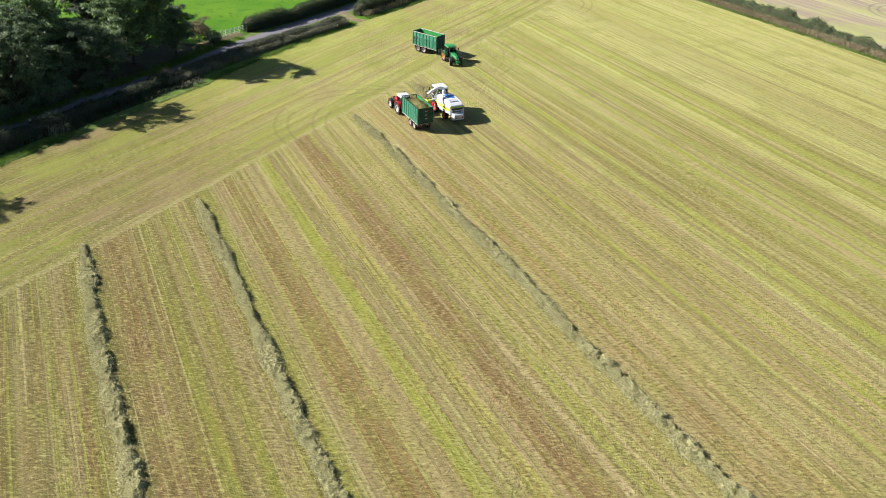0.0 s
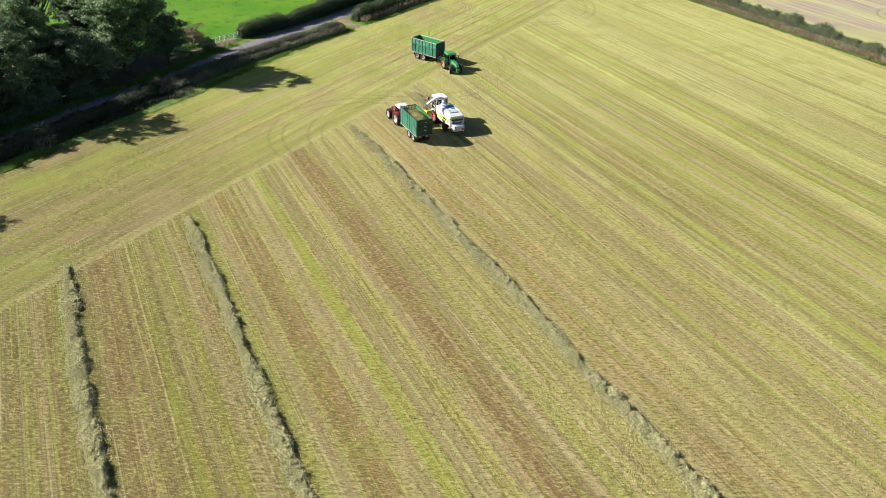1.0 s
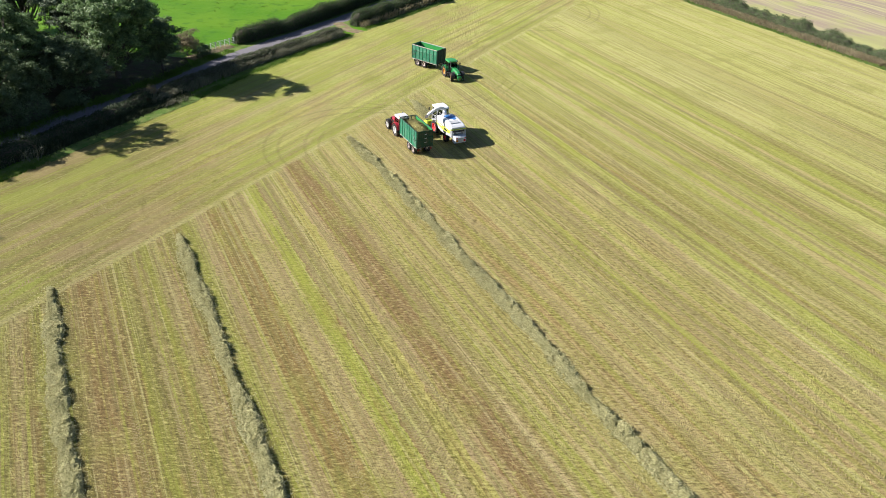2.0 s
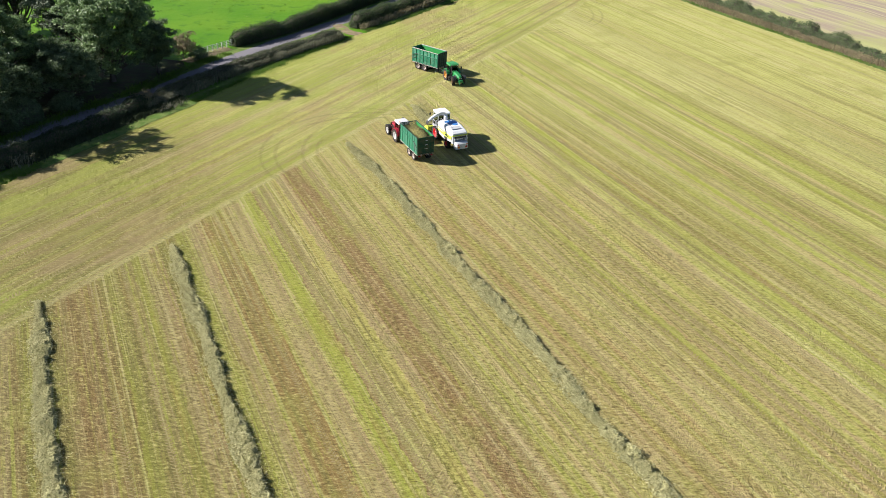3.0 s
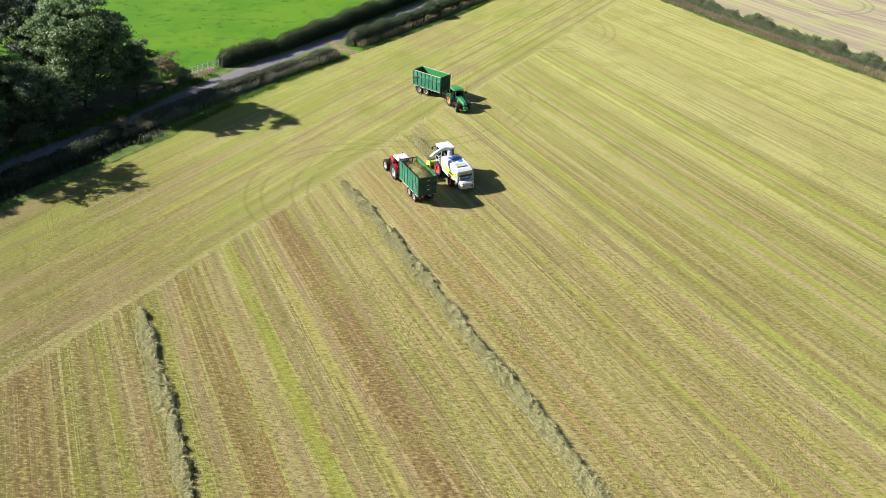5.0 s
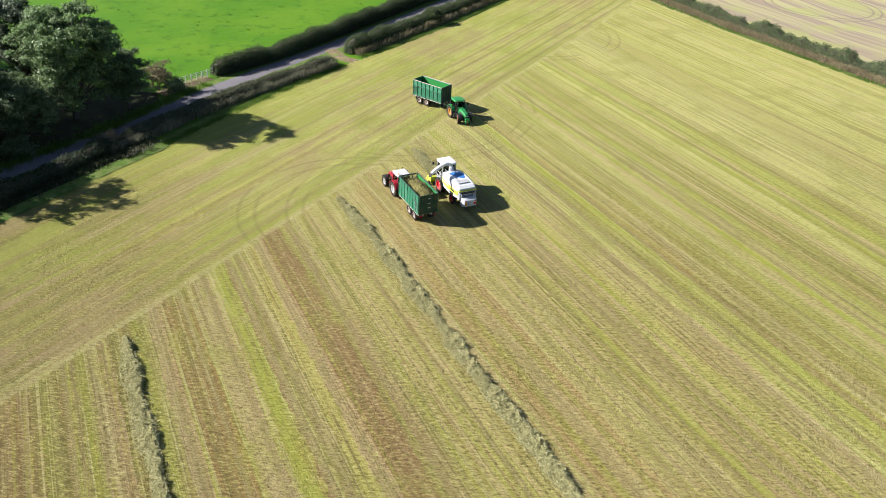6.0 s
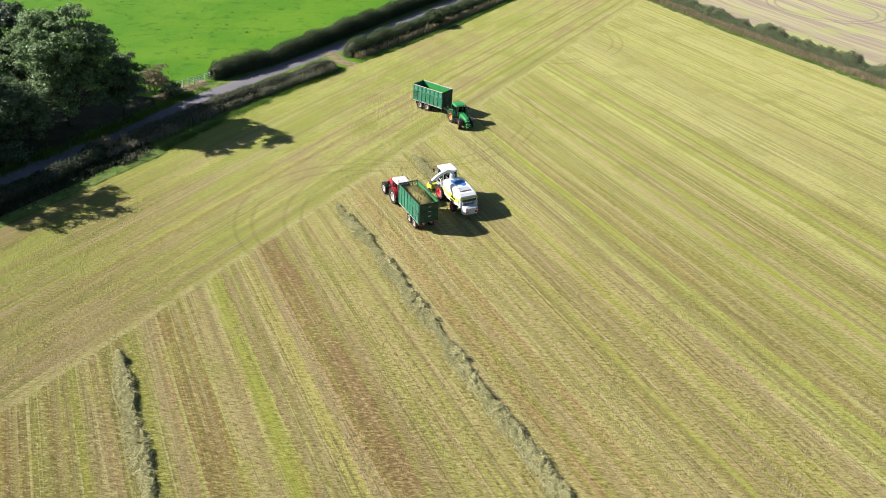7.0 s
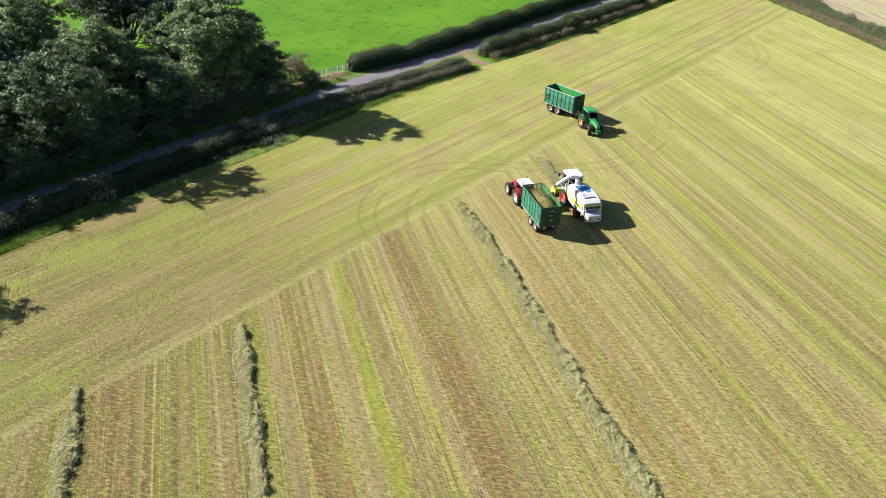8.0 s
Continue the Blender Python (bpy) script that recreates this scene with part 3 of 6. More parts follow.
stub = mesh_object("stubble_field", [(39.9, 261, 0.0), (50, 242, 0.0), (66, 210, 0.0), (94, 160, 0.0), (142, 72, 0.0), (420, 60, 0.0), (420, 420, 0.0), (120, 420, 0.0)], [tuple(range(8))], STUBBLE)
tagged(stub, "pale tan cereal stubble field beyond the hedge", "field", kind="structure")
rv, rf = strip(ROAD_LINE, -1.7, 1.7, 0.02)
lv, lf = strip(ROAD_LINE, -4.4, 4.0, -0.016)
tagged(mesh_object("lane_verge", lv, lf, VERGE, smooth=True), "rough dull green verge along the lane", "ground", kind="structure")
road = mesh_object("road", rv, rf, ROAD, smooth=True)
tagged(road, "narrow worn grey asphalt lane between hedges", "road", kind="structure")
ev, ef = strip([(-20.5, 178.5), (-17.2, 173.6), (-13.8, 171.5)], -1.3, 1.3, 0.035)
tagged(mesh_object("field_entrance", ev, ef, EARTH, smooth=True), "bare brown earth of the field gateway", "ground", kind="structure")
ev, ef = strip([(-43.6, 151.0), (-39.8, 157.2), (-37.2, 161.0)], -0.4, 2.2, 0.03)
tagged(mesh_object("verge_earth", ev, ef, EARTH, smooth=True), "bare brown earth beside the lane", "ground", kind="structure")


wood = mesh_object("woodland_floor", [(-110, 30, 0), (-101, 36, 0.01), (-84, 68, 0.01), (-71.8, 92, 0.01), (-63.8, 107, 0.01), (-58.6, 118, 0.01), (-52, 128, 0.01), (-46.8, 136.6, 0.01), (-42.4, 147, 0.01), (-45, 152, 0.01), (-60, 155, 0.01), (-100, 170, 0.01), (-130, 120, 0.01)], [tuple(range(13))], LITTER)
tagged(wood, "leaf litter and ivy, coloured near black for the trees' shade", "ground", kind="structure")


edge_verts, edge_faces = strip([(-51.4, 107.2), (-44.8, 119.6), (-38.4, 130.8), (-37.2, 133.2)], -0.9, 1.3, 0.19)
tagged(mesh_object("verge", edge_verts, edge_faces, VERGE, smooth=True), "narrow strip of verge grass under the trees' shade", "ground", kind="structure")
# verge ground in near-black litter, which deepens the tree shadow here
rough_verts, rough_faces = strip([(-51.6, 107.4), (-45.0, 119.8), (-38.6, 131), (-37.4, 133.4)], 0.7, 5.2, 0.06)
tagged(mesh_object("rough_verge", rough_verts, rough_faces, LITTER, smooth=True), "rough verge coloured dark for the trees' shade", "ground", kind="structure")

# ---- hedges, verges and weeds ----
def hedge(points, width, height, material, label, seed, density=92, size=0.115, ragged=0.3, group="hedges along the lane"):
    """A hedge: woody core and a coat of many leaves with an uneven top."""
    rng = np.random.default_rng(seed)
    base = new("hedge")
    tagged(base, label, "hedge", group)
    row = along(points, 0.5)
    verts, faces = [], []
    profile = [(-0.38, 0.0), (-0.46, 0.45), (-0.36, 0.82), (0.0, 0.96), (0.36, 0.82), (0.46, 0.45), (0.38, 0.0)]
    all_at, all_out = [], []
    for k, (p, d) in enumerate(row):
        n = Vector((-d.y, d.x, 0))
        swell = 1 + ragged * noise.noise((p.x * 0.23, p.y * 0.23, seed)) + 0.5 * ragged * noise.noise((p.x * 0.9, p.y * 0.9, seed + 5))
        end = min(1, (min(k, len(row) - 1 - k) + 1) / 3)
        h, w = height * swell * (0.6 + 0.4 * end), width * (0.7 + 0.3 * swell) * (0.55 + 0.45 * end)
        for a, b in profile:
            q = p + n * (a * w * 0.82)
            verts.append((q.x, q.y, b * h * 0.86))
        if k:
            for j in range(6):
                a = (k - 1) * 7 + j
                faces.append((a, a + 1, a + 8, a + 7))
        m = int(density * 0.5 * (2 * h + w))
        ang = rng.uniform(-0.08, 1.08, m) * np.pi
        rad = rng.uniform(0.82, 1.1, m) + np.where(rng.random(m) < 0.06, 0.16, 0)
        side = np.cos(ang) * w * 0.5 * rad
        up = np.clip(np.sign(np.sin(ang)) * np.abs(np.sin(ang)) ** 0.55, 0, None) * h * rad
        low = rng.random(m) < 0.35
        up = np.where(low, rng.uniform(0, 0.8, m) * h, up)
        side = np.where(low, np.sign(side) * w * 0.48 * rad, side)
        t = rng.uniform(-0.3, 0.3, m)
        at = np.stack([p.x + n.x * side + d.x * t, p.y + n.y * side + d.y * t, up], 1)
        out = np.stack([n.x * np.cos(ang), n.y * np.cos(ang), np.sin(ang) + 0.3], 1)
        all_at.append(at)
        all_out.append(out)
    faces += [tuple(range(7)), tuple(range(len(verts) - 7, len(verts)))]
    for p, d, way in ((row[0][0], row[0][1], -1), (row[-1][0], row[-1][1], 1)):
        m = int(density * width)
        ang, rad = rng.uniform(0, np.pi, m), np.sqrt(rng.uniform(0, 1, m))
        cross = np.cos(ang) * rad * width * 0.36
        bulge = way * (0.1 + 0.45 * np.sqrt(1 - rad ** 2)) * rng.uniform(0.6, 1.2, m)
        all_at.append(np.stack([p.x - d.y * cross + d.x * bulge, p.y + d.x * cross + d.y * bulge, np.sin(ang) * rad * height * 0.7], 1))
        all_out.append(np.tile([[d.x * way, d.y * way, 0.4]], (m, 1)))
    mesh_object("woody_core", verts, faces, BARK, base, True)
    q = leaves(rng, np.concatenate(all_at), np.concatenate(all_out), size)
    quads_object("foliage", q, material, base)
    return base


def weeds(points, width, height, material, label, seed, per_metre, blade=0.04, name="tall_weeds", heads=True, category="weeds", lean=0.16):
    """A rough band of tall stalks with seed heads, or of grass."""
    rng = np.random.default_rng(seed)
    row = along(points, 0.5)
    foot = []
    for p, d in row:
        thick = max(0.1, 1 + 1.3 * noise.noise((p.x * 0.35, p.y * 0.35, seed)))
        m = rng.poisson(per_metre * 0.5 * thick)
        s, t = rng.normal(0, width * 0.33, m), rng.uniform(-0.3, 0.3, m)
        foot.append(np.stack([p.x - d.y * s + d.x * t, p.y + d.x * s + d.y * t, np.zeros(m)], 1))
    foot = np.concatenate(foot)
    hh = height * (1 + 0.35 * np.array([noise.noise((a * 0.5, b * 0.5, seed + 2.5)) for a, b, _ in foot]))
    q = blades(rng, foot, hh, blade, lean)
    if heads:
        tips = (q[:, 2] + q[:, 3]) / 2
        pick = np.repeat(tips[rng.random(len(tips)) < 0.7], 3, axis=0)
        pick = pick + rng.normal(0, 0.09, pick.shape) - np.array([0, 0, 0.12])
        q = np.concatenate([q, leaves(rng, pick, np.zeros((len(pick), 3)), 0.09, 1.0)])
    ob = quads_object(name, q, material)
    return tagged(ob, label, category, kind="stuff")


HEDGE_A = [(-43.5, 132.0), (-36.6, 144.8), (-30.0, 155.0), (-18.9, 170.4)]
HEDGE_B = [(-16.6, 177.0), (-3.6, 197.2), (14.8, 227.2), (32, 257)]
HEDGE_C = [(-38.0, 162.0), (-29.8, 172.0), (-20.8, 187.4), (-9.7, 207.4), (1.5, 226.6), (17, 253.5)]
hedge(HEDGE_A, 2.3, 1.6, ASHY_LEAF, "trimmed dark green hawthorn hedge with an ashy top", 11)
hedge(HEDGE_B, 2.8, 2.3, HEDGE_LEAF, "bushy dark green hawthorn hedge beside the field gateway", 12, ragged=0.45)
hedge(HEDGE_C, 2.8, 2.6, HEDGE_LEAF, "tall thick dark green hedge bordering the pasture", 13, ragged=0.35)
hedge([(40.8, 260.4), (50.8, 242.0), (66.2, 210.2), (82.6, 180.6), (94.2, 159.8), (112.2, 126.4), (142, 71.5)], 2.6, 2.1, GAPPY_LEAF, "low gappy hedge bordering the stubble field", 14, density=62, size=0.14, ragged=0.75, group="")
hedge([(-66, 88), (-60.0, 100), (-54.5, 111), (-48, 122), (-44.5, 130)], 2.6, 1.9, SHADE_LEAF, "ragged low hedge, tree shade put into its leaf colour", 15, ragged=0.6)

for line, lo, hi in (([(-75.2, 62), (-57.6, 95.8), (-51.0, 108.4)], -0.4, 2.2), ([(-37.8, 132), (-31.4, 145.6), (-26.4, 154.0), (-16.2, 171.0)], -0.3, 1.9),
                     ([(-13.6, 174.4), (-8.6, 181.6), (3.5, 200.1), (23.4, 234.6), (35.8, 257)], -0.2, 1.4), ([(137, 69), (107.8, 124), (89.8, 157.4), (78.3, 178.1), (61.8, 207.9), (46.4, 239.6), (37, 257.5)], -4.2, 0.4)):
    gv, gf = strip(line, lo, hi, 0.15)
    tagged(mesh_object("verge", gv, gf, VERGE, smooth=True), "narrow strip of lush green verge grass", "ground", kind="structure")
weeds([(-43.7, 128.5), (-35.6, 143.0), (-29.0, 153.4), (-18.1, 168.6)], 1.0, 1.25, DRY_WEED, "dry brown dock stalks and nettles before the hedge", 21, 60)
weeds([(-14.8, 175.6), (-1.6, 196.0), (16.6, 226.0), (33, 255)], 1.0, 1.2, STRAW, "dry brown weeds at the foot of the hedge", 22, 40)
weeds([(39.4, 258.4), (49.4, 240.8), (64.6, 209.0), (81.0, 179.4), (92.6, 158.6), (110.6, 125), (139.6, 71)], 3.0, 0.8, STRAW, "dry straw-coloured grass and weeds along the hedge", 23, 75, 0.06)
weeds([(38.9, 258.2), (48.8, 240.6), (64.0, 208.8), (80.4, 179.1), (92.0, 158.4), (110.0, 125), (139.0, 71)], 2.4, 0.9, BRAMBLE, "low brown and green brambles before the hedge", 30, 60, 0.10, "brambles", True, "brambles", 0.4)
weeds([(-77.5, 66.8), (-63.0, 95.0), (-58.6, 104.0), (-55.4, 107.6), (-52.2, 108.6)], 2.2, 1.4, DRY_WEED, "grey-green tall weeds and dead stalks by the lane", 24, 34)
# thicket added to stop low sun reaching the lane under the crowns
hedge([(-70.0, 102.0), (-64.4, 112.5), (-60.8, 118.5), (-58.2, 123.6)], 2.6, 2.6, DARK_LEAF, "dark thicket added along the wooded side to shade the lane", 16, ragged=0.7)
weeds([(-41.6, 127.4), (-39.0, 130.8)], 1.2, 1.0, DRY_WEED, "pale dead stalks at the field corner", 32, 45)
# dark band of weeds that paints the shaded stretch of verge
weeds([(-54.6, 108.8), (-49.6, 118.6), (-43.8, 128.8), (-40.2, 134.2)], 3.6, 0.7, SHADED_WEED, "tall weeds with the trees' shade put into their dark colour", 31, 210, 0.06, "nettles")
weeds([(-75.6, 62), (-58.2, 95.6), (-51.4, 108.2)], 1.6, 0.35, VERGE_LEAF, "lush green uncut grass along the field edge", 25, 260, 0.035, "verge_grass", False, "grass", 0.45)
weeds([(-38.0, 132.2), (-32.4, 143.4), (-27.0, 153.0), (-16.4, 170.4)], 1.5, 0.35, VERGE_LEAF, "green uncut grass strip before the hedge", 26, 260, 0.035, "verge_grass", False, "grass", 0.45)
weeds([(-13.8, 175.0), (-8.9, 181.2), (3.2, 200), (23, 234.3), (35, 256)], 1.0, 0.3, VERGE_LEAF, "green uncut grass strip before the hedge", 27, 160, 0.04, "verge_grass", False, "grass", 0.45)
weeds([(37.4, 257.6), (46.8, 239.8), (62.2, 208.1), (78.6, 178.3), (90.2, 157.6), (108.2, 124.2), (137, 70)], 1.2, 0.3, VERGE_LEAF, "green uncut grass strip along the field", 28, 130, 0.04, "verge_grass", False, "grass", 0.45)
weeds([(-66, 104), (-60.6, 113), (-55, 125), (-48.5, 135.5), (-42, 150), (-38, 157)], 2.4, 0.4, VERGE_LEAF, "uneven green grass beside the lane under the trees", 29, 130, 0.04, "verge_grass", False, "grass", 0.5)


# ---- trees ----
def tube(rings, sides=8):
    """A tapering tube through (place, radius) pairs."""
    verts, faces = [], []
    for k, (p, r) in enumerate(rings):
        p = Vector(p)
        d = (Vector(rings[min(k + 1, len(rings) - 1)][0]) - Vector(rings[max(k - 1, 0)][0])).normalized()
        a = d.orthogonal().normalized()
        b = d.cross(a)
        for j in range(sides):
            t = 2 * math.pi * j / sides
            verts.append(p + (a * math.cos(t) + b * math.sin(t)) * r)
        if k:
            for j in range(sides):
                s, e = (k - 1) * sides, k * sides
                faces.append((s + j, s + (j + 1) % sides, e + (j + 1) % sides, e + j))
    faces.append(tuple(range(sides))[::-1])
    faces.append(tuple(range(len(verts) - sides, len(verts))))
    return verts, faces


def tree(x, y, height, radius, material, label, seed, bare=0.22, count=17000, size=0.30, clumps=58, stem=0.42, squash=1.0, category="tree", name="tree"):
    """A broadleaf tree: trunk, forked limbs and a crown of leafy boughs with gaps between."""
    rng = np.random.default_rng(seed)
    rnd = random.Random(seed)
    base = new(name)
    base.location = (x, y, 0)
    tagged(base, label, category, "trees by the lane" if category == "tree" else "")
    count, size = int(count * 1.8), size * 0.62
    clumps = int(clumps * 1.5)
    low = height * bare
    mid = low + (height - low) * 0.5
    half = (height - low) * 0.5
    # bough centres fill an uneven egg
    cents = []
    while len(cents) < clumps:
        d = rng.normal(0, 1, 3)
        d /= np.linalg.norm(d)
        r = rng.uniform(0.3, 1.0) ** 0.55
        lump = 1 + 0.45 * noise.noise((d[0] * 1.6, d[1] * 1.6, d[2] * 1.6 + seed))
        c = d * r * lump * np.array([radius, radius, half * squash]) * 0.86
        c[2] += mid
        if c[2] > low * 0.7:
            cents.append(c)
    cents = np.array(cents)
    bough_r = radius * rng.uniform(0.7, 1.35, len(cents)) * 1.5 / math.sqrt(len(cents))
    per = (count * bough_r ** 2 / (bough_r ** 2).sum()).astype(int)
    at, out = [], []
    for c, r, n in zip(cents, bough_r, per):
        # each bough carries sprays of leaves, some of them hanging out of its outline
        m = max(5, int(n / 34))
        d = rng.normal(0, 1, (m, 3))
        d /= np.linalg.norm(d, axis=1, keepdims=True)
        d[:, 2] = np.where(d[:, 2] < -0.45, -d[:, 2], d[:, 2])
        rr = r * rng.uniform(0.35, 1.3, m) ** 0.7
        spray = c + d * rr[:, None] * np.array([1.2, 1.2, 0.75])
        pick = rng.integers(0, m, n)
        loose = rng.normal(0, 1, (n, 3)) * np.array([0.30, 0.30, 0.15]) * (0.7 + 0.25 * r)
        at.append(spray[pick] + loose)
        out.append(d[pick] * 0.7 + np.array([0, 0, 0.55]) + loose * 0.5)
    quads_object("crown", leaves(rng, np.concatenate(at), np.concatenate(out), size, 0.65), material, base)
    # trunk and limbs
    top = Vector((rnd.uniform(-0.6, 0.6), rnd.uniform(-0.6, 0.6), height * 0.72))
    rings = [((0, 0, -0.2), stem * 1.5), ((0, 0, 0.5), stem * 1.1)]
    for k in range(1, 7):
        f = k / 6
        rings.append((top * f + Vector((0.25 * math.sin(k * 1.7 + seed), 0.25 * math.cos(k * 2.1 + seed), 0)) * (1 - f * 0.3), stem * (1 - 0.8 * f)))
    verts, faces = tube(rings, 9)
    for c in cents[::2]:
        c = Vector(c)
        f = min(0.9, max(0.18, (c.z / height) * 0.75 - 0.1))
        root = top * f
        bend = root.lerp(c, 0.5) + Vector((0, 0, -0.06 * height * rnd.random()))
        r = stem * 0.45 * (1 - 0.6 * f)
        lv, lf = tube([(root, r), (root.lerp(bend, 0.5), r * 0.8), (bend, r * 0.6), (c, r * 0.22)], 5)
        faces += [tuple(i + len(verts) for i in q) for q in lf]
        verts += lv
    mesh_object("trunk", verts, faces, BARK, base, True)
    return base


tree(-53.2, 140.4, 18.6, 8.0, OAK_LEAF, "large sycamore with a dense dark green domed crown", 31, 0.05, 38000, 0.27, 120)
tree(-47.2, 145.4, 9.0, 3.7, DARK_LEAF, "dark evergreen shrubby tree beside the sycamore", 32, 0.03, 11000, 0.22, 44, 0.22)
tree(-61.5, 145.0, 17.5, 5.8, GREY_LEAF, "tall slender ash tree with an open crown", 33, 0.25, 15000, 0.26, 60, 0.34)
tree(-72.0, 150.0, 20.0, 8.5, GREY_LEAF, "tall oak tree with bare lower limbs", 34, 0.36, 20000, 0.28, 66, 0.5)
tree(-66.5, 131.0, 14.5, 6.2, OAK_LEAF, "rounded green oak tree with a lit top", 35, 0.06, 22000, 0.27, 80)
tree(-75.0, 120.0, 15.5, 7.5, GREY_LEAF, "broad dark green tree in shade by the lane", 36, 0.05, 26000, 0.28, 90)
tree(-81.0, 135.0, 18.0, 7.5, OAK_LEAF, "tall broadleaf tree at the wood's edge", 37, 0.1, 18000, 0.3, 66)
tree(-82.0, 104.0, 15.5, 7.0, GREY_LEAF, "tall broadleaf tree beside the lane", 38, 0.06, 19000, 0.28, 70)
tree(-91.0, 119.0, 17.0, 8.0, DARK_LEAF, "dense dark tree behind the front trees", 39, 0.06, 14000)
tree(-77.5, 86.0, 19.0, 5.8, OAK_LEAF, "broadleaf tree whose shadow reaches the field", 40, 0.2, 13000, 0.28, 60)
tree(-63.6, 117.4, 15.4, 7.4, DARK_LEAF, "dark thin-crowned tree leaning out over the lane", 60, 0.08, 20000, 0.27, 84, 0.3)
tree(-70.5, 108.5, 13.0, 5.6, DARK_LEAF, "low spreading dark tree beside the lane", 61, 0.03, 14000, 0.26, 56, 0.25)
tree(-56.5, 131.5, 9.5, 4.8, DARK_LEAF, "dark understorey tree beneath the sycamore", 62, 0.03, 12000, 0.24, 50, 0.2)
tree(-60.5, 137.0, 8.0, 4.6, DARK_LEAF, "ivy-clad dark tree in the wood", 65, 0.03, 10000, 0.26, 46, 0.22)
# added tree: closes a gap that let sun onto the lane
tree(-61.4, 125.4, 8.0, 3.6, DARK_LEAF, "dark understorey tree added to shade the lane", 69, 0.03, 7000, 0.25, 40, 0.18)
tree(-69.5, 139.0, 11.0, 5.4, DARK_LEAF, "dark holly tree in the wood", 66, 0.03, 10000, 0.26, 46, 0.22)
tree(-79.5, 111.5, 10.0, 5.0, DARK_LEAF, "dark thorn tree in the wood", 67, 0.03, 9000, 0.26, 44, 0.22)
tree(-92.0, 150.0, 19.0, 8.5, OAK_LEAF, "tall broadleaf tree deep in the wood", 63, 0.06, 13000, 0.32)
tree(-84.0, 161.0, 18.0, 8.0, OAK_LEAF, "tall broadleaf tree at the pasture's edge", 64, 0.15, 13000, 0.32)
tree(-75.5, 97.5, 7.5, 4.2, DARK_LEAF, "low thorn tree beside the lane", 68, 0.03, 8000, 0.25, 40, 0.18)
tree(-45.0, 153.4, 5.0, 2.3, PALE_LEAF, "small brownish half-bare hawthorn", 41, 0.12, 2200, 0.2, 26, 0.09, 1.0, "shrub", "shrub")
tree(-42.2, 153.0, 2.0, 1.7, DARK_LEAF, "low dark green bush by the fence", 42, 0.0, 1800, 0.18, 16, 0.06, 1.0, "shrub", "shrub")
tree(-60.6, 119.0, 4.8, 3.2, DARK_LEAF, "low dark bramble thicket under the trees", 43, 0.0, 3500, 0.2, 22, 0.06, 1.0, "shrub", "shrub")
tree(-66.4, 110.6, 5.6, 3.6, DARK_LEAF, "dark elder bush under the trees", 44, 0.0, 4500, 0.22, 24, 0.08, 1.0, "shrub", "shrub")
# added bush: keeps low sun off the lane
tree(-69.0, 103.0, 5.0, 3.0, DARK_LEAF, "dark bush added to shade the lane", 48, 0.0, 4000, 0.22, 24, 0.08, 1.0, "shrub", "shrub")
tree(-55.5, 127.0, 2.4, 2.2, DARK_LEAF, "low shaded bush under the sycamore", 45, 0.0, 2600, 0.2, 18, 0.06, 1.0, "shrub", "shrub")
tree(-45.2, 131.2, 2.4, 1.5, PALE_LEAF, "pale flowering weed clump by the lane", 46, 0.0, 1500, 0.14, 18, 0.03, 1.0, "shrub", "shrub")
tree(-1.2, 199.5, 3.4, 2.2, HEDGE_LEAF, "lighter green bush standing up out of the hedge", 47, 0.0, 3200, 0.2, 22, 0.07, 1.0, "shrub", "shrub")


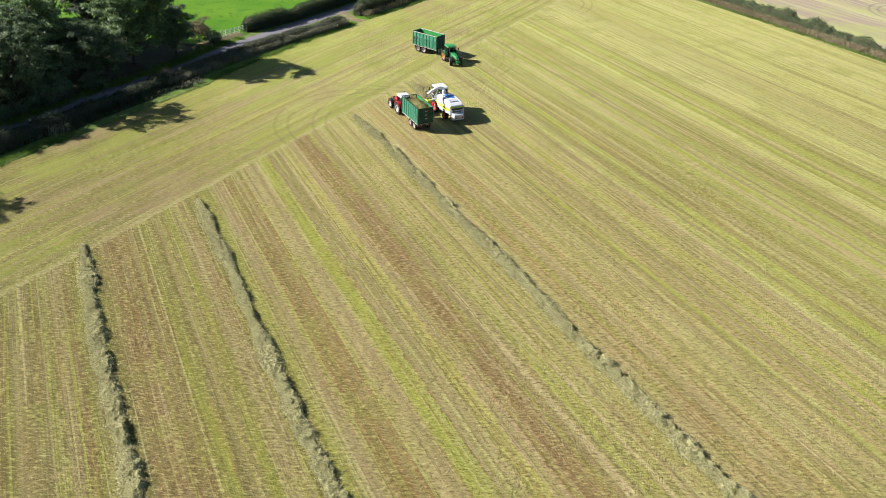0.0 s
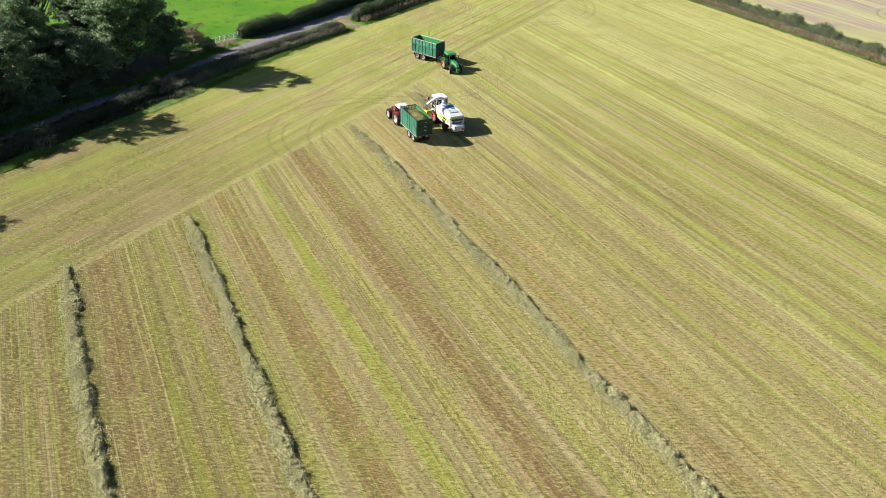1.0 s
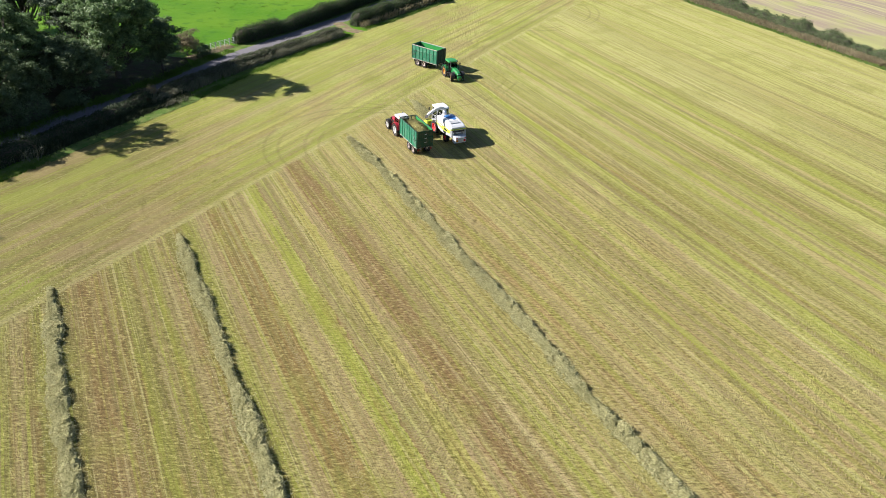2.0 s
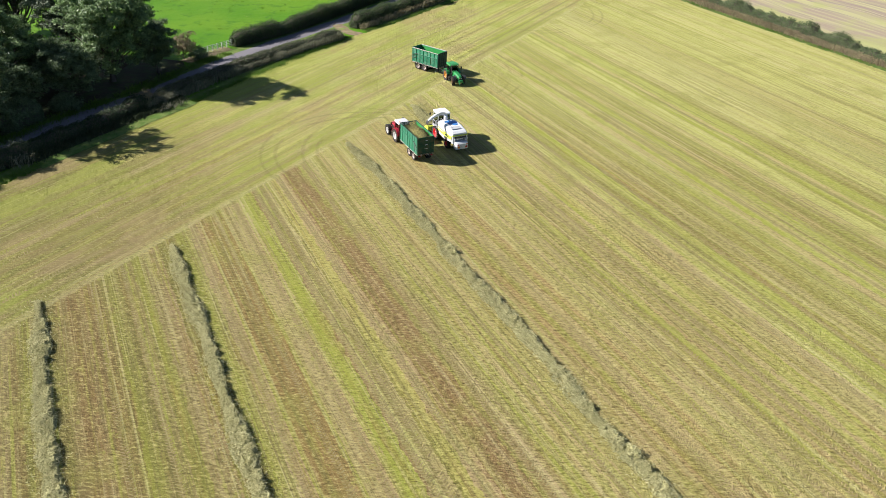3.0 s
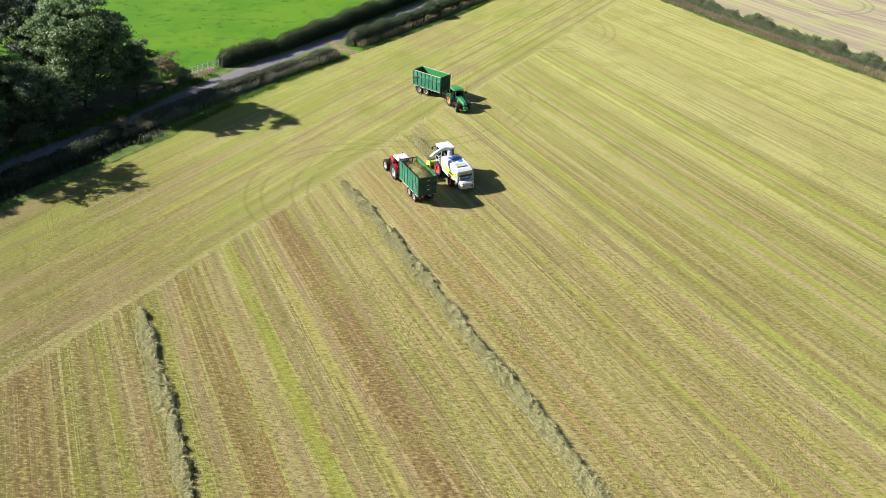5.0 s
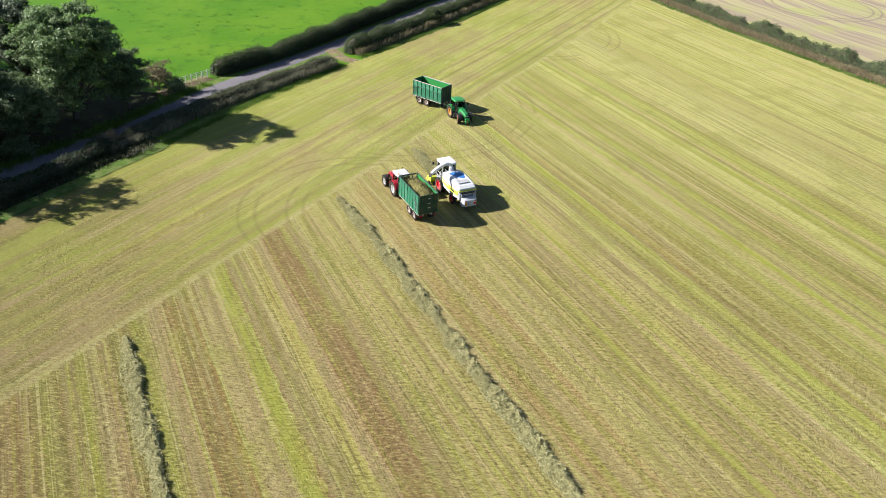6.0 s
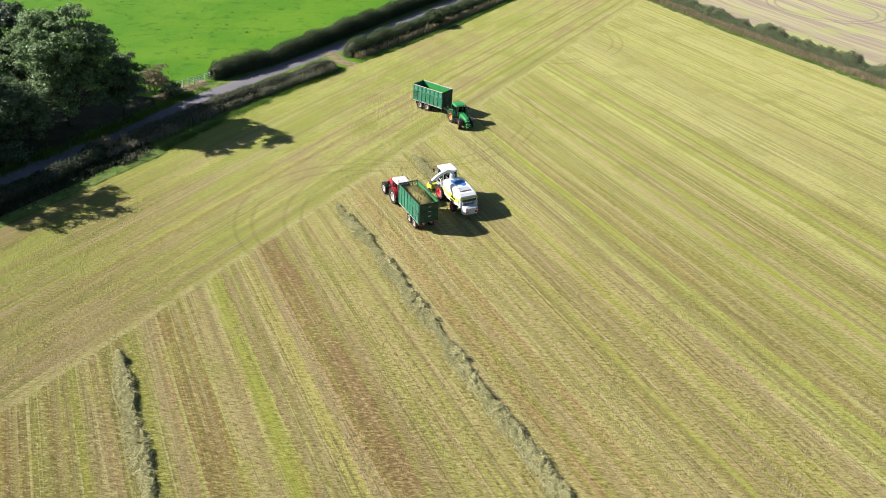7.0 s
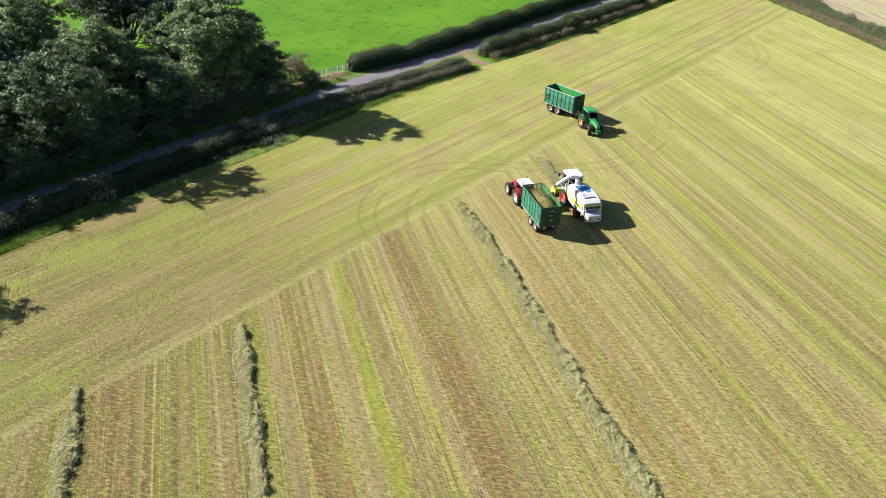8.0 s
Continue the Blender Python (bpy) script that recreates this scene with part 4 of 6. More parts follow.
# ---- rows of raked grass ----
def windrow(v0, u0, u1, seed, label, width=1.65, height=0.35):
    """A raked row of cut grass: a lumpy bank with loose tufts thrown over it."""
    rng = np.random.default_rng(seed)
    base = new("windrow")
    tagged(base, label, "hay row", "raked rows of cut grass")
    step, cols = 0.13, 19
    us = np.arange(u0, u1, step)
    uu, ff = np.meshgrid(us, np.linspace(-1, 1, cols), indexing="ij")
    tip = np.clip((u1 - uu + 2.5 * soft_noise(uu, ff * 2, 0.9, seed + 6)) / 4.5, 0.001, 1) ** 0.6
    wide = width * 0.5 * (0.85 + 0.42 * soft_noise(uu, uu * 0, 0.5, seed)) * (0.35 + 0.65 * tip)
    vv = v0 + 0.35 * soft_noise(uu, uu * 0 + 7, 0.12, seed + 1) + ff * wide + 0.10 * soft_noise(uu, ff * 4, 1.4, seed + 2)
    lump = 0.8 + 0.45 * soft_noise(uu, vv, 1.1, seed + 3) + 0.75 * soft_noise(uu, vv, 2.8, seed + 4)
    # a thin spread skirt on one side, a steep crest on the other
    ridge = np.where(ff > 0.5, np.clip(1 - ((ff - 0.5) / 0.5) ** 2.4, 0, 1), np.clip(1 - np.abs((ff - 0.5) / 1.5), 0, 1) ** 1.15)
    zz = height * ridge * lump * (0.2 + 0.8 * tip) + rng.normal(0, 0.035, uu.shape)
    zz += 0.10
    x, y = 0.9 * vv - 0.4359 * uu, 0.4359 * vv + 0.9 * uu
    verts = np.stack([x, y, zz], -1).reshape(-1, 3)
    n = len(us)
    k = np.arange(n * cols).reshape(n, cols)
    faces = np.stack([k[:-1, :-1], k[:-1, 1:], k[1:, 1:], k[1:, :-1]], -1).reshape(-1, 4)
    mesh_object("grass_bank", verts, faces, HAY_BANK, base)
    # loose wisps
    m = int(n * step * 540)
    a, b = rng.integers(0, n, m), np.clip(np.round(rng.normal(cols / 2 - 1.5, 5.0, m)), 0, cols - 1).astype(int)
    at = verts.reshape(n, cols, 3)[a, b] + rng.normal(0, 0.06, (m, 3)) + np.array([0, 0, 0.06])
    stray = rng.random(m) < 0.10
    at[stray] += np.stack([rng.normal(0, 0.7, stray.sum()), rng.normal(0, 0.5, stray.sum()), np.zeros(stray.sum())], 1)
    at[stray, 2] = 0.18
    tufts = leaves(rng, at[::6], np.tile([[-0.3, 0, 1.0]], (len(at[::6]), 1)), 0.07, 0.8)
    quads_object("loose_grass", np.concatenate([strands(rng, at, 0.17, 0.022), tufts]), HAY_LEAF, base)
    return base


def hay_material():
    m = Mat("raked_grass", 0.9)
    col = m.mix(m.span(m.noise(m.pos, 2.2, 5, 0.7), 0.35, 0.68), (0.235, 0.225, 0.105), (0.34, 0.325, 0.165))
    col = m.mix(m.span(m.noise(m.pos, 9, 3, 0.7), 0.50, 0.70, 0, 0.5), col, (0.14, 0.145, 0.06))
    m.bump(m.noise(m.pos, 7, 5, 0.7), 0.9, 0.12)
    return m.done(col)


HAY_BANK = hay_material()
windrow(-1.2, -16, 86.5, 51, "thick raked row of grey-green cut grass")
windrow(12.6, -16, 92.5, 52, "long raked row of grey-green cut grass")
windrow(41.0, 0, 112.0, 53, "long raked row of cut grass beside the trailer's tracks", 1.75, 0.30)
windrow(55.6, 112.3, 122.5, 54, "short remnant of a raked row before the harvester", 1.6, 0.3)


# ---- tyre prints pressed into the mown stubble ----
def print_material():
    m = Mat("pressed_thatch", 0.9)
    col = m.ramp(m.island(), [(0, (0.20, 0.165, 0.07)), (0.4, (0.25, 0.21, 0.09)), (0.75, (0.30, 0.26, 0.12)), (1, (0.23, 0.23, 0.065))])
    col = m.mix(m.span(m.noise(m.pos, 0.3, 4), 0.4, 0.65, 0, 0.6), col, (0.30, 0.215, 0.12))
    m.bump(m.noise(m.pos, 14, 3), 0.6, 0.03)
    return m.done(col)


def tyre_prints():
    """Staggered ridges that the tyres' lugs have left along the rows and the headland."""
    rng = np.random.default_rng(91)
    rows = []
    for rut in TRACKS:
        end = (HEAD_0 - 0.6 + 0.5663 * rut) / 0.8243
        rows.append((np.array([0.9 * rut - 0.4359 * 16, 0.4359 * rut + 0.9 * 16]), np.array(ROW_U[:2]), min(end, 108) - 16))
    for rut in (1.5, 3.7, 9.7, 11.7):
        foot = np.array(HEAD_N[:2]) * (HEAD_0 + rut) + np.array(HEAD_D[:2]) * 24
        rows.append((foot, np.array(HEAD_D[:2]), 94))
    for cx, cy, r, ax, ay in ARCS[6:]:
        lead = math.atan2(ay, ax)
        for k in range(14):
            t = lead + (k - 7) * 1.1 / r
            rows.append((np.array([cx + r * math.cos(t), cy + r * math.sin(t)]), np.array([-math.sin(t), math.cos(t)]), 1.1))
    quads = []
    for k, (start, way, length) in enumerate(rows):
        n = int(length / 0.36)
        for side in (-1, 1):
            at = (np.arange(n) + (0.25 if side > 0 else -0.25)) * 0.36 + rng.normal(0, 0.015, n)
            wear = soft_noise(at, at * 0 + k * 3.7, 0.09, 92) + 0.6 * soft_noise(at, at * 0 + k, 0.45, 93)
            keep = wear > rng.uniform(-0.9, -0.1, n)
            at, m = at[keep], int(keep.sum())
            cross = np.array([-way[1], way[0]])
            mid = start + at[:, None] * way + cross * (side * 0.19 + rng.normal(0, 0.015, (m, 1)))
            ang = side * 0.55 + rng.normal(0, 0.07, m)
            lx = cross * np.cos(ang)[:, None] + way * np.sin(ang)[:, None]
            ly = -cross * np.sin(ang)[:, None] + way * np.cos(ang)[:, None]
            half = (0.20 * rng.uniform(0.7, 1.2, m))[:, None]
            thick = (0.06 * rng.uniform(0.7, 1.3, m))[:, None]
            z = meadow_height(mid[:, 0], mid[:, 1]) - 0.06
            top = z + rng.uniform(0.035, 0.07, m) + (0.018 if k < len(TRACKS) and TRACKS[k] in DEEP_TRACKS else 0)
            low = [np.concatenate([mid + lx * half * a + ly * thick * b, z[:, None]], 1) for a, b in ((-1, -1), (1, -1), (1, 1), (-1, 1))]
            high = [np.concatenate([mid + lx * half * a * 0.8 + ly * thick * b * 0.45, top[:, None]], 1) for a, b in ((-1, -1), (1, -1), (1, 1), (-1, 1))]
            for j in range(4):
                quads.append(np.stack([low[j], low[(j + 1) % 4], high[(j + 1) % 4], high[j]], 1))
            quads.append(np.stack(high, 1))
    ob = quads_object("tyre_prints", np.concatenate(quads), print_material())
    tagged(ob, "ribbed tractor tyre prints in the mown stubble", "tyre tracks", kind="stuff")


tyre_prints()


# ---- tussocks in the pasture beyond the lane ----
def tussocks():
    rng = np.random.default_rng(81)
    n = 650
    along_d, out_d = rng.uniform(-10, 150, n), rng.uniform(4, 120, n) ** 1.0
    foot = np.stack([-47 + 0.5 * along_d - 0.866 * out_d, 152 + 0.866 * along_d + 0.5 * out_d, np.zeros(n)], 1)
    foot = np.repeat(foot, 16, axis=0) + np.concatenate([rng.normal(0, 0.4, (n * 16, 2)), np.full((n * 16, 1), -0.03)], 1)
    ob = quads_object("pasture_tussocks", blades(rng, foot, np.full(len(foot), 0.17), 0.05, 0.6), VERGE_LEAF)
    tagged(ob, "scattered taller tussocks in the green pasture", "grass", kind="stuff")


tussocks()


# ---- vehicle materials ----
def rubber_material():
    m = Mat("dusty_rubber", 0.9)
    col = m.mix(m.span(m.noise(m.local(), 3, 5, 0.7), 0.4, 0.7), (0.022, 0.021, 0.02), (0.09, 0.075, 0.055))
    m.bump(m.noise(m.local(), 20, 3), 0.3, 0.02)
    return m.done(col)


def glass_material():
    m = Mat("cab_glass", 0.04)
    m.bsdf.inputs["Transmission Weight"].default_value = 1.0
    m.bsdf.inputs["IOR"].default_value = 1.1
    return m.done((0.35, 0.42, 0.42))


def load_material():
    m = Mat("chopped_grass", 0.95)
    col = m.mix(m.span(m.noise(m.pos, 3, 6, 0.75), 0.35, 0.68), (0.15, 0.13, 0.045), (0.29, 0.27, 0.10))
    col = m.mix(m.span(m.noise(m.pos, 11, 3, 0.7), 0.5, 0.75, 0, 0.6), col, (0.10, 0.085, 0.03))
    m.bump(m.noise(m.pos, 9, 5, 0.75), 0.9, 0.1)
    return m.done(col)


RUBBER, GLASS, CHOPPED = rubber_material(), glass_material(), load_material()
TRACTOR_GREEN = paint("tractor_green", (0.018, 0.205, 0.052), 0.3, amount=0.22)
TRAILER_GREEN = paint("trailer_green", (0.009, 0.125, 0.066), 0.42, (0.15, 0.19, 0.14), 0.42)
GATE_DIRTY = paint("dusty_tailgate_green", (0.022, 0.062, 0.036), 0.75, (0.11, 0.085, 0.05), 0.85)
TRAILER_PALE = paint("trailer_green_faded", (0.022, 0.175, 0.095), 0.45, (0.20, 0.24, 0.18), 0.5)
# brighter green for the trailer's inside: sunlight on the inner walls, as colour
LIT_INNER = paint("trailer_inside_lit", (0.012, 0.20, 0.035), 0.5, (0.08, 0.16, 0.06), 0.4)
TRAILER_DARK = paint("trailer_green_darkened", (0.006, 0.035, 0.024), 0.55, (0.045, 0.045, 0.035), 0.35)
CHASSIS_GREY = paint("dusty_chassis_grey", (0.36, 0.33, 0.29), 0.7, (0.30, 0.23, 0.16), 0.6)
TRACTOR_RED = paint("tractor_red", (0.30, 0.010, 0.026), 0.3, amount=0.2)
ROOF_WHITE = paint("roof_white", (0.48, 0.48, 0.48), 0.35, (0.5, 0.46, 0.38), 0.25)
HARV_WHITE = paint("harvester_white", (0.60, 0.61, 0.62), 0.3, (0.42, 0.38, 0.29), 0.38)
HARV_LIME = paint("harvester_lime", (0.44, 0.52, 0.045), 0.35, (0.4, 0.38, 0.18), 0.35)
RIM_SILVER = paint("rim_silver", (0.55, 0.55, 0.54), 0.4, (0.3, 0.25, 0.18), 0.4, 0.3)
RIM_YELLOW = paint("rim_yellow", (0.45, 0.21, 0.035), 0.5, (0.30, 0.21, 0.12), 0.6)
RIM_RED = paint("rim_red", (0.62, 0.02, 0.03), 0.4, (0.4, 0.2, 0.13), 0.35)
RIM_DUSTY = paint("rim_dusty", (0.42, 0.36, 0.33), 0.7, (0.33, 0.25, 0.19), 0.6)
BLACK = paint("black_plastic", (0.018, 0.018, 0.019), 0.5, (0.1, 0.085, 0.06), 0.35)
DARK_STEEL = paint("dark_steel", (0.06, 0.06, 0.06), 0.5, (0.14, 0.11, 0.08), 0.45, 0.5)
GREY_PLASTIC = paint("grey_plastic", (0.36, 0.37, 0.38), 0.5, (0.3, 0.26, 0.2), 0.3)
PALE_BLUE = paint("blue_panel", (0.035, 0.16, 0.42), 0.35, (0.2, 0.25, 0.3), 0.15)
AMBER = paint("amber_lens", (0.8, 0.28, 0.02), 0.2, amount=0.1)
RED_LENS = paint("red_lens", (0.5, 0.02, 0.02), 0.2, amount=0.1)
LAMP_CLEAR = paint("lamp_lens", (0.75, 0.76, 0.76), 0.1, amount=0.1)
SEAT = paint("seat_cloth", (0.03, 0.03, 0.032), 0.9, amount=0.2)
WHITE_WOOD = paint("white_painted_wood", (0.46, 0.47, 0.46), 0.6, (0.3, 0.32, 0.25), 0.35)


# ---- mesh pieces: x to the right, y ahead, z up ----
def box(sx, sy, sz, at=(0, 0, 0), bevel=0.02, turn=None, bm=None):
    """A block with softened edges, added to bm."""
    own = bmesh.new()
    bmesh.ops.create_cube(own, size=1)
    bmesh.ops.scale(own, vec=(sx, sy, sz), verts=own.verts)
    if bevel:
        bmesh.ops.bevel(own, geom=own.edges[:], offset=min(bevel, 0.45 * min(sx, sy, sz)), segments=1, affect="EDGES")
    m = Matrix.Translation(at) @ (Euler([radians(a) for a in turn]).to_matrix().to_4x4() if turn else Matrix())
    bmesh.ops.transform(own, matrix=m, verts=own.verts)
    return merge(bm, own)


def merge(bm, own):
    if bm is None:
        return own
    me = bpy.data.meshes.new("piece")
    own.to_mesh(me)
    bm.from_mesh(me)
    own.free()
    bpy.data.meshes.remove(me)
    return bm


def pipe(points, radius, bm=None, sides=8, ends=None):
    """A round bar through the points; ends gives the radius at the last one."""
    own = bmesh.new()
    n = len(points) - 1
    verts, faces = tube([(p, radius + ((ends or radius) - radius) * k / n) for k, p in enumerate(points)], sides)
    vs = [own.verts.new(v) for v in verts]
    for f in faces:
        own.faces.new([vs[i] for i in f])
    bmesh.ops.recalc_face_normals(own, faces=own.faces[:])
    return merge(bm, own)


def loft(sections, bm=None, closed=True):
    """A skin through rings of equally many points, capped at both ends."""
    own = bmesh.new()
    rings = [[own.verts.new(p) for p in ring] for ring in sections]
    n = len(rings[0])
    for a, b in zip(rings, rings[1:]):
        for j in range(n if closed else n - 1):
            own.faces.new((a[j], a[(j + 1) % n], b[(j + 1) % n], b[j]))
    if closed:
        own.faces.new(rings[0][::-1])
        own.faces.new(rings[-1])
    bmesh.ops.recalc_face_normals(own, faces=own.faces[:])
    return merge(bm, own)


def ring_at(y, half, low, high, soft=0.08):
    """A rounded upright rectangle across the vehicle at y."""
    s = min(soft, half * 0.5, (high - low) * 0.4)
    return [(-half, y, low), (half, y, low), (half, y, high - s), (half - s * 0.35, y, high - s * 0.3), (half - s, y, high), (-half + s, y, high), (-half + s * 0.35, y, high - s * 0.3), (-half, y, high - s)]


def side_plate(profile, x0, x1, bm=None, bevel=0.02):
    """A plate cut to a side view of (y, z) points, from x0 to x1."""
    own = bmesh.new()
    a = [own.verts.new((x0, y, z)) for y, z in profile]
    b = [own.verts.new((x1, y, z)) for y, z in profile]
    n = len(a)
    for j in range(n):
        own.faces.new((a[j], a[(j + 1) % n], b[(j + 1) % n], b[j]))
    own.faces.new(a[::-1])
    own.faces.new(b)
    bmesh.ops.recalc_face_normals(own, faces=own.faces[:])
    if bevel:
        bmesh.ops.bevel(own, geom=own.edges[:], offset=bevel, segments=1, affect="EDGES")
    return merge(bm, own)


def lathe(profile, sides=28, bm=None):
    """Turns (radius, x) points about the x axis."""
    own = bmesh.new()
    rings = []
    for k in range(sides):
        t = 2 * math.pi * k / sides
        rings.append([own.verts.new((x, r * math.cos(t), r * math.sin(t))) for r, x in profile])
    for k in range(sides):
        a, b = rings[k], rings[(k + 1) % sides]
        for j in range(len(profile) - 1):
            own.faces.new((a[j], a[j + 1], b[j + 1], b[j]))
    bmesh.ops.remove_doubles(own, verts=own.verts[:], dist=1e-5)
    bmesh.ops.recalc_face_normals(own, faces=own.faces[:])
    return merge(bm, own)


def part(name, bm, material, parent, label="", at=None, smooth=False):
    me = bpy.data.meshes.new(name)
    bm.to_mesh(me)
    bm.free()
    me.materials.append(material)
    if smooth:
        me.polygons.foreach_set("use_smooth", [True] * len(me.polygons))
    ob = new(name, me)
    ob.parent = parent
    if at:
        ob.location = at
    if label:
        ob["label"] = label
    return ob


def wheel(parent, at, radius, width, rim_material, rim_label, lugs=18, dish=0.08, flip=False, rim_share=0.56):
    """A wheel: dished rim with hub and bolts, and a tyre with lugs under it."""
    w, r = width / 2, radius
    rr = r * rim_share
    bm = lathe([(0.0, -0.10 + dish), (rr * 0.28, -0.10 + dish), (rr * 0.34, -dish * 0.2), (rr * 0.8, -dish), (rr * 0.86, -w * 0.78), (rr * 1.02, -w * 0.82), (rr * 1.02, w * 0.82), (rr * 0.84, w * 0.75), (rr * 0.8, 0.02), (0.0, 0.03)], 24)
    for k in range(8):
        t = 2 * math.pi * k / 8
        box(0.05, 0.05, 0.05, (-dish - 0.02, rr * 0.55 * math.cos(t), rr * 0.55 * math.sin(t)), 0, None, bm)
    ob = part("wheel", bm, rim_material, parent, rim_label, at)
    bm = lathe([(rr, -w * 0.80), (rr * 1.12, -w * 0.95), (r * 0.84, -w), (r * 0.94, -w * 0.90), (r * 0.965, -w * 0.6), (r * 0.97, 0), (r * 0.965, w * 0.6), (r * 0.94, w * 0.90), (r * 0.84, w), (rr * 1.12, w * 0.95), (rr, w * 0.80)], 32)
    for k in range(lugs):
        for s in (-1, 1):
            t = 2 * math.pi * (k + (0.25 if s > 0 else -0.25)) / lugs
            own = box(w * 0.98, 2 * math.pi * r / lugs * 0.34, r * 0.075, (0, 0, 0), 0)
            bmesh.ops.rotate(own, matrix=Matrix.Rotation(s * 0.6, 3, "Z"), verts=own.verts)
            bmesh.ops.translate(own, vec=(s * w * 0.52, 0, r * 0.965), verts=own.verts)
            bmesh.ops.rotate(own, matrix=Matrix.Rotation(t, 3, "X"), verts=own.verts)
            merge(bm, own)
    part("tyre", bm, RUBBER, ob, "dusty black ribbed rubber tyre")
    if flip:
        ob.rotation_euler = (0, 0, math.pi)
    return ob


def arc_guard(radius, start, stop, x0, x1, thick=0.04, lip=0.0):
    """A curved mudguard round the x axis, angles from straight ahead upward."""
    n = 12
    outer = [((radius + thick) * math.cos(radians(start + (stop - start) * k / n)), (radius + thick) * math.sin(radians(start + (stop - start) * k / n))) for k in range(n + 1)]
    inner = [(radius * math.cos(radians(start + (stop - start) * k / n)), radius * math.sin(radians(start + (stop - start) * k / n))) for k in range(n + 1)]
    own = bmesh.new()
    rows = []
    for (y0, z0), (y1, z1) in zip(outer, inner):
        rows.append([own.verts.new(p) for p in ((x0, y0, z0), (x1, y0, z0 - lip), (x1, y1, z1 - lip), (x0, y1, z1))])
    for a, b in zip(rows, rows[1:]):
        for j in range(4):
            own.faces.new((a[j], a[(j + 1) % 4], b[(j + 1) % 4], b[j]))
    own.faces.new(rows[0][::-1])
    own.faces.new(rows[-1])
    bmesh.ops.recalc_face_normals(own, faces=own.faces[:])
    return own


def pane(points, thick=0.015):
    """A flat pane of glass through four corners."""
    p = [Vector(q) for q in points]
    n = (p[1] - p[0]).cross(p[3] - p[0]).normalized() * thick
    return loft([[q - n for q in p], [q + n for q in p]])


def cab(parent, y0, y1, half, low, waist, top, pillar_mat, roof_mat, roof_label, over=0.12):
    """A driver's cab: pillars, panes, roof, seat, wheel and mirrors."""
    h = half
    foot = {"fl": (-h * 0.86, y1 + 0.12, low), "fr": (h * 0.86, y1 + 0.12, low), "rl": (-h * 0.96, y0, low), "rr": (h * 0.96, y0, low)}
    head = {"fl": (-h * 0.88, y1 - 0.10, top), "fr": (h * 0.88, y1 - 0.10, top), "rl": (-h * 0.9, y0 + 0.08, top), "rr": (h * 0.9, y0 + 0.08, top)}
    for k in foot:
        mid = Vector(foot[k]).lerp(Vector(head[k]), 0.45) + Vector((h * 0.06 * (1 if "r" == k[1] else -1), 0, 0))
        part("pillar", pipe([foot[k], mid, head[k]], 0.055, sides=6), pillar_mat, parent)
    part("cab_floor", box(2 * h * 0.9, y1 - y0 + 0.1, 0.14, (0, (y0 + y1) / 2, low), 0.03), BLACK, parent)
    part("windscreen", pane([foot["fl"], foot["fr"], head["fr"], head["fl"]]), GLASS, parent, "tinted curved windscreen")
    part("rear_window", pane([foot["rl"], foot["rr"], head["rr"], head["rl"]]), GLASS, parent)
    for s, (f, r) in (("left", ("fl", "rl")), ("right", ("fr", "rr"))):
        part("side_window", pane([foot[f], foot[r], head[r], head[f]]), GLASS, parent)
    yc, ln = (y0 + y1) / 2, (y1 - y0) / 2 + over
    bm = loft([ring_at(yc - ln, h * 0.72, top, top + 0.16, 0.06), ring_at(yc - ln + 0.12, h * 0.96, top - 0.02, top + 0.24, 0.1), ring_at(yc, h * 1.0, top - 0.02, top + 0.28, 0.12),
               ring_at(yc + ln - 0.15, h * 0.97, top - 0.02, top + 0.24, 0.1), ring_at(yc + ln, h * 0.8, top + 0.02, top + 0.15, 0.05)])
    roof = part("roof", bm, roof_mat, parent, roof_label)
    for sx in (-1, 1):
        for yy in (yc - ln + 0.02, yc + ln - 0.02):
            part("work_light", box(0.18, 0.09, 0.11, (sx * h * 0.62, yy, top + 0.06), 0.02), LAMP_CLEAR, roof, "square work light")
    part("beacon", loft([[(0.06 * math.cos(a) - h * 0.7, yc - ln * 0.6 + 0.06 * math.sin(a), top + 0.24 + z) for a in [k * math.pi / 4 for k in range(8)]] for z in (0, 0.14, 0.19)]), AMBER, roof, "amber flashing beacon")
    bm = box(0.5, 0.5, 0.16, (0, yc - 0.15, low + 0.5), 0.05)
    box(0.48, 0.14, 0.65, (0, yc - 0.42, low + 0.9), 0.05, (8, 0, 0), bm)
    box(0.3, 0.3, 0.4, (0, yc - 0.15, low + 0.25), 0.04, None, bm)
    part("seat", bm, SEAT, parent, "black cloth driver's seat")
    bm = pipe([(0, y1 - 0.1, low + 0.1), (0, y1 - 0.3, low + 0.85)], 0.06)
    merge(bm, pipe([(0.2 * math.cos(a), y1 - 0.33 + 0.06 * math.sin(a), low + 0.88 + 0.18 * math.sin(a)) for a in [k * math.pi / 6 for k in range(13)]], 0.02, sides=5))
    part("steering_wheel", bm, BLACK, parent)
    for sx in (-1, 1):
        bm = pipe([(sx * h * 0.88, y1, top - 0.25), (sx * (h + 0.42), y1 + 0.12, top - 0.2)], 0.025, sides=5)
        box(0.26, 0.07, 0.42, (sx * (h + 0.42), y1 + 0.12, top - 0.42), 0.03, None, bm)
        part("mirror", bm, BLACK, parent, "black rear-view mirror on an arm")


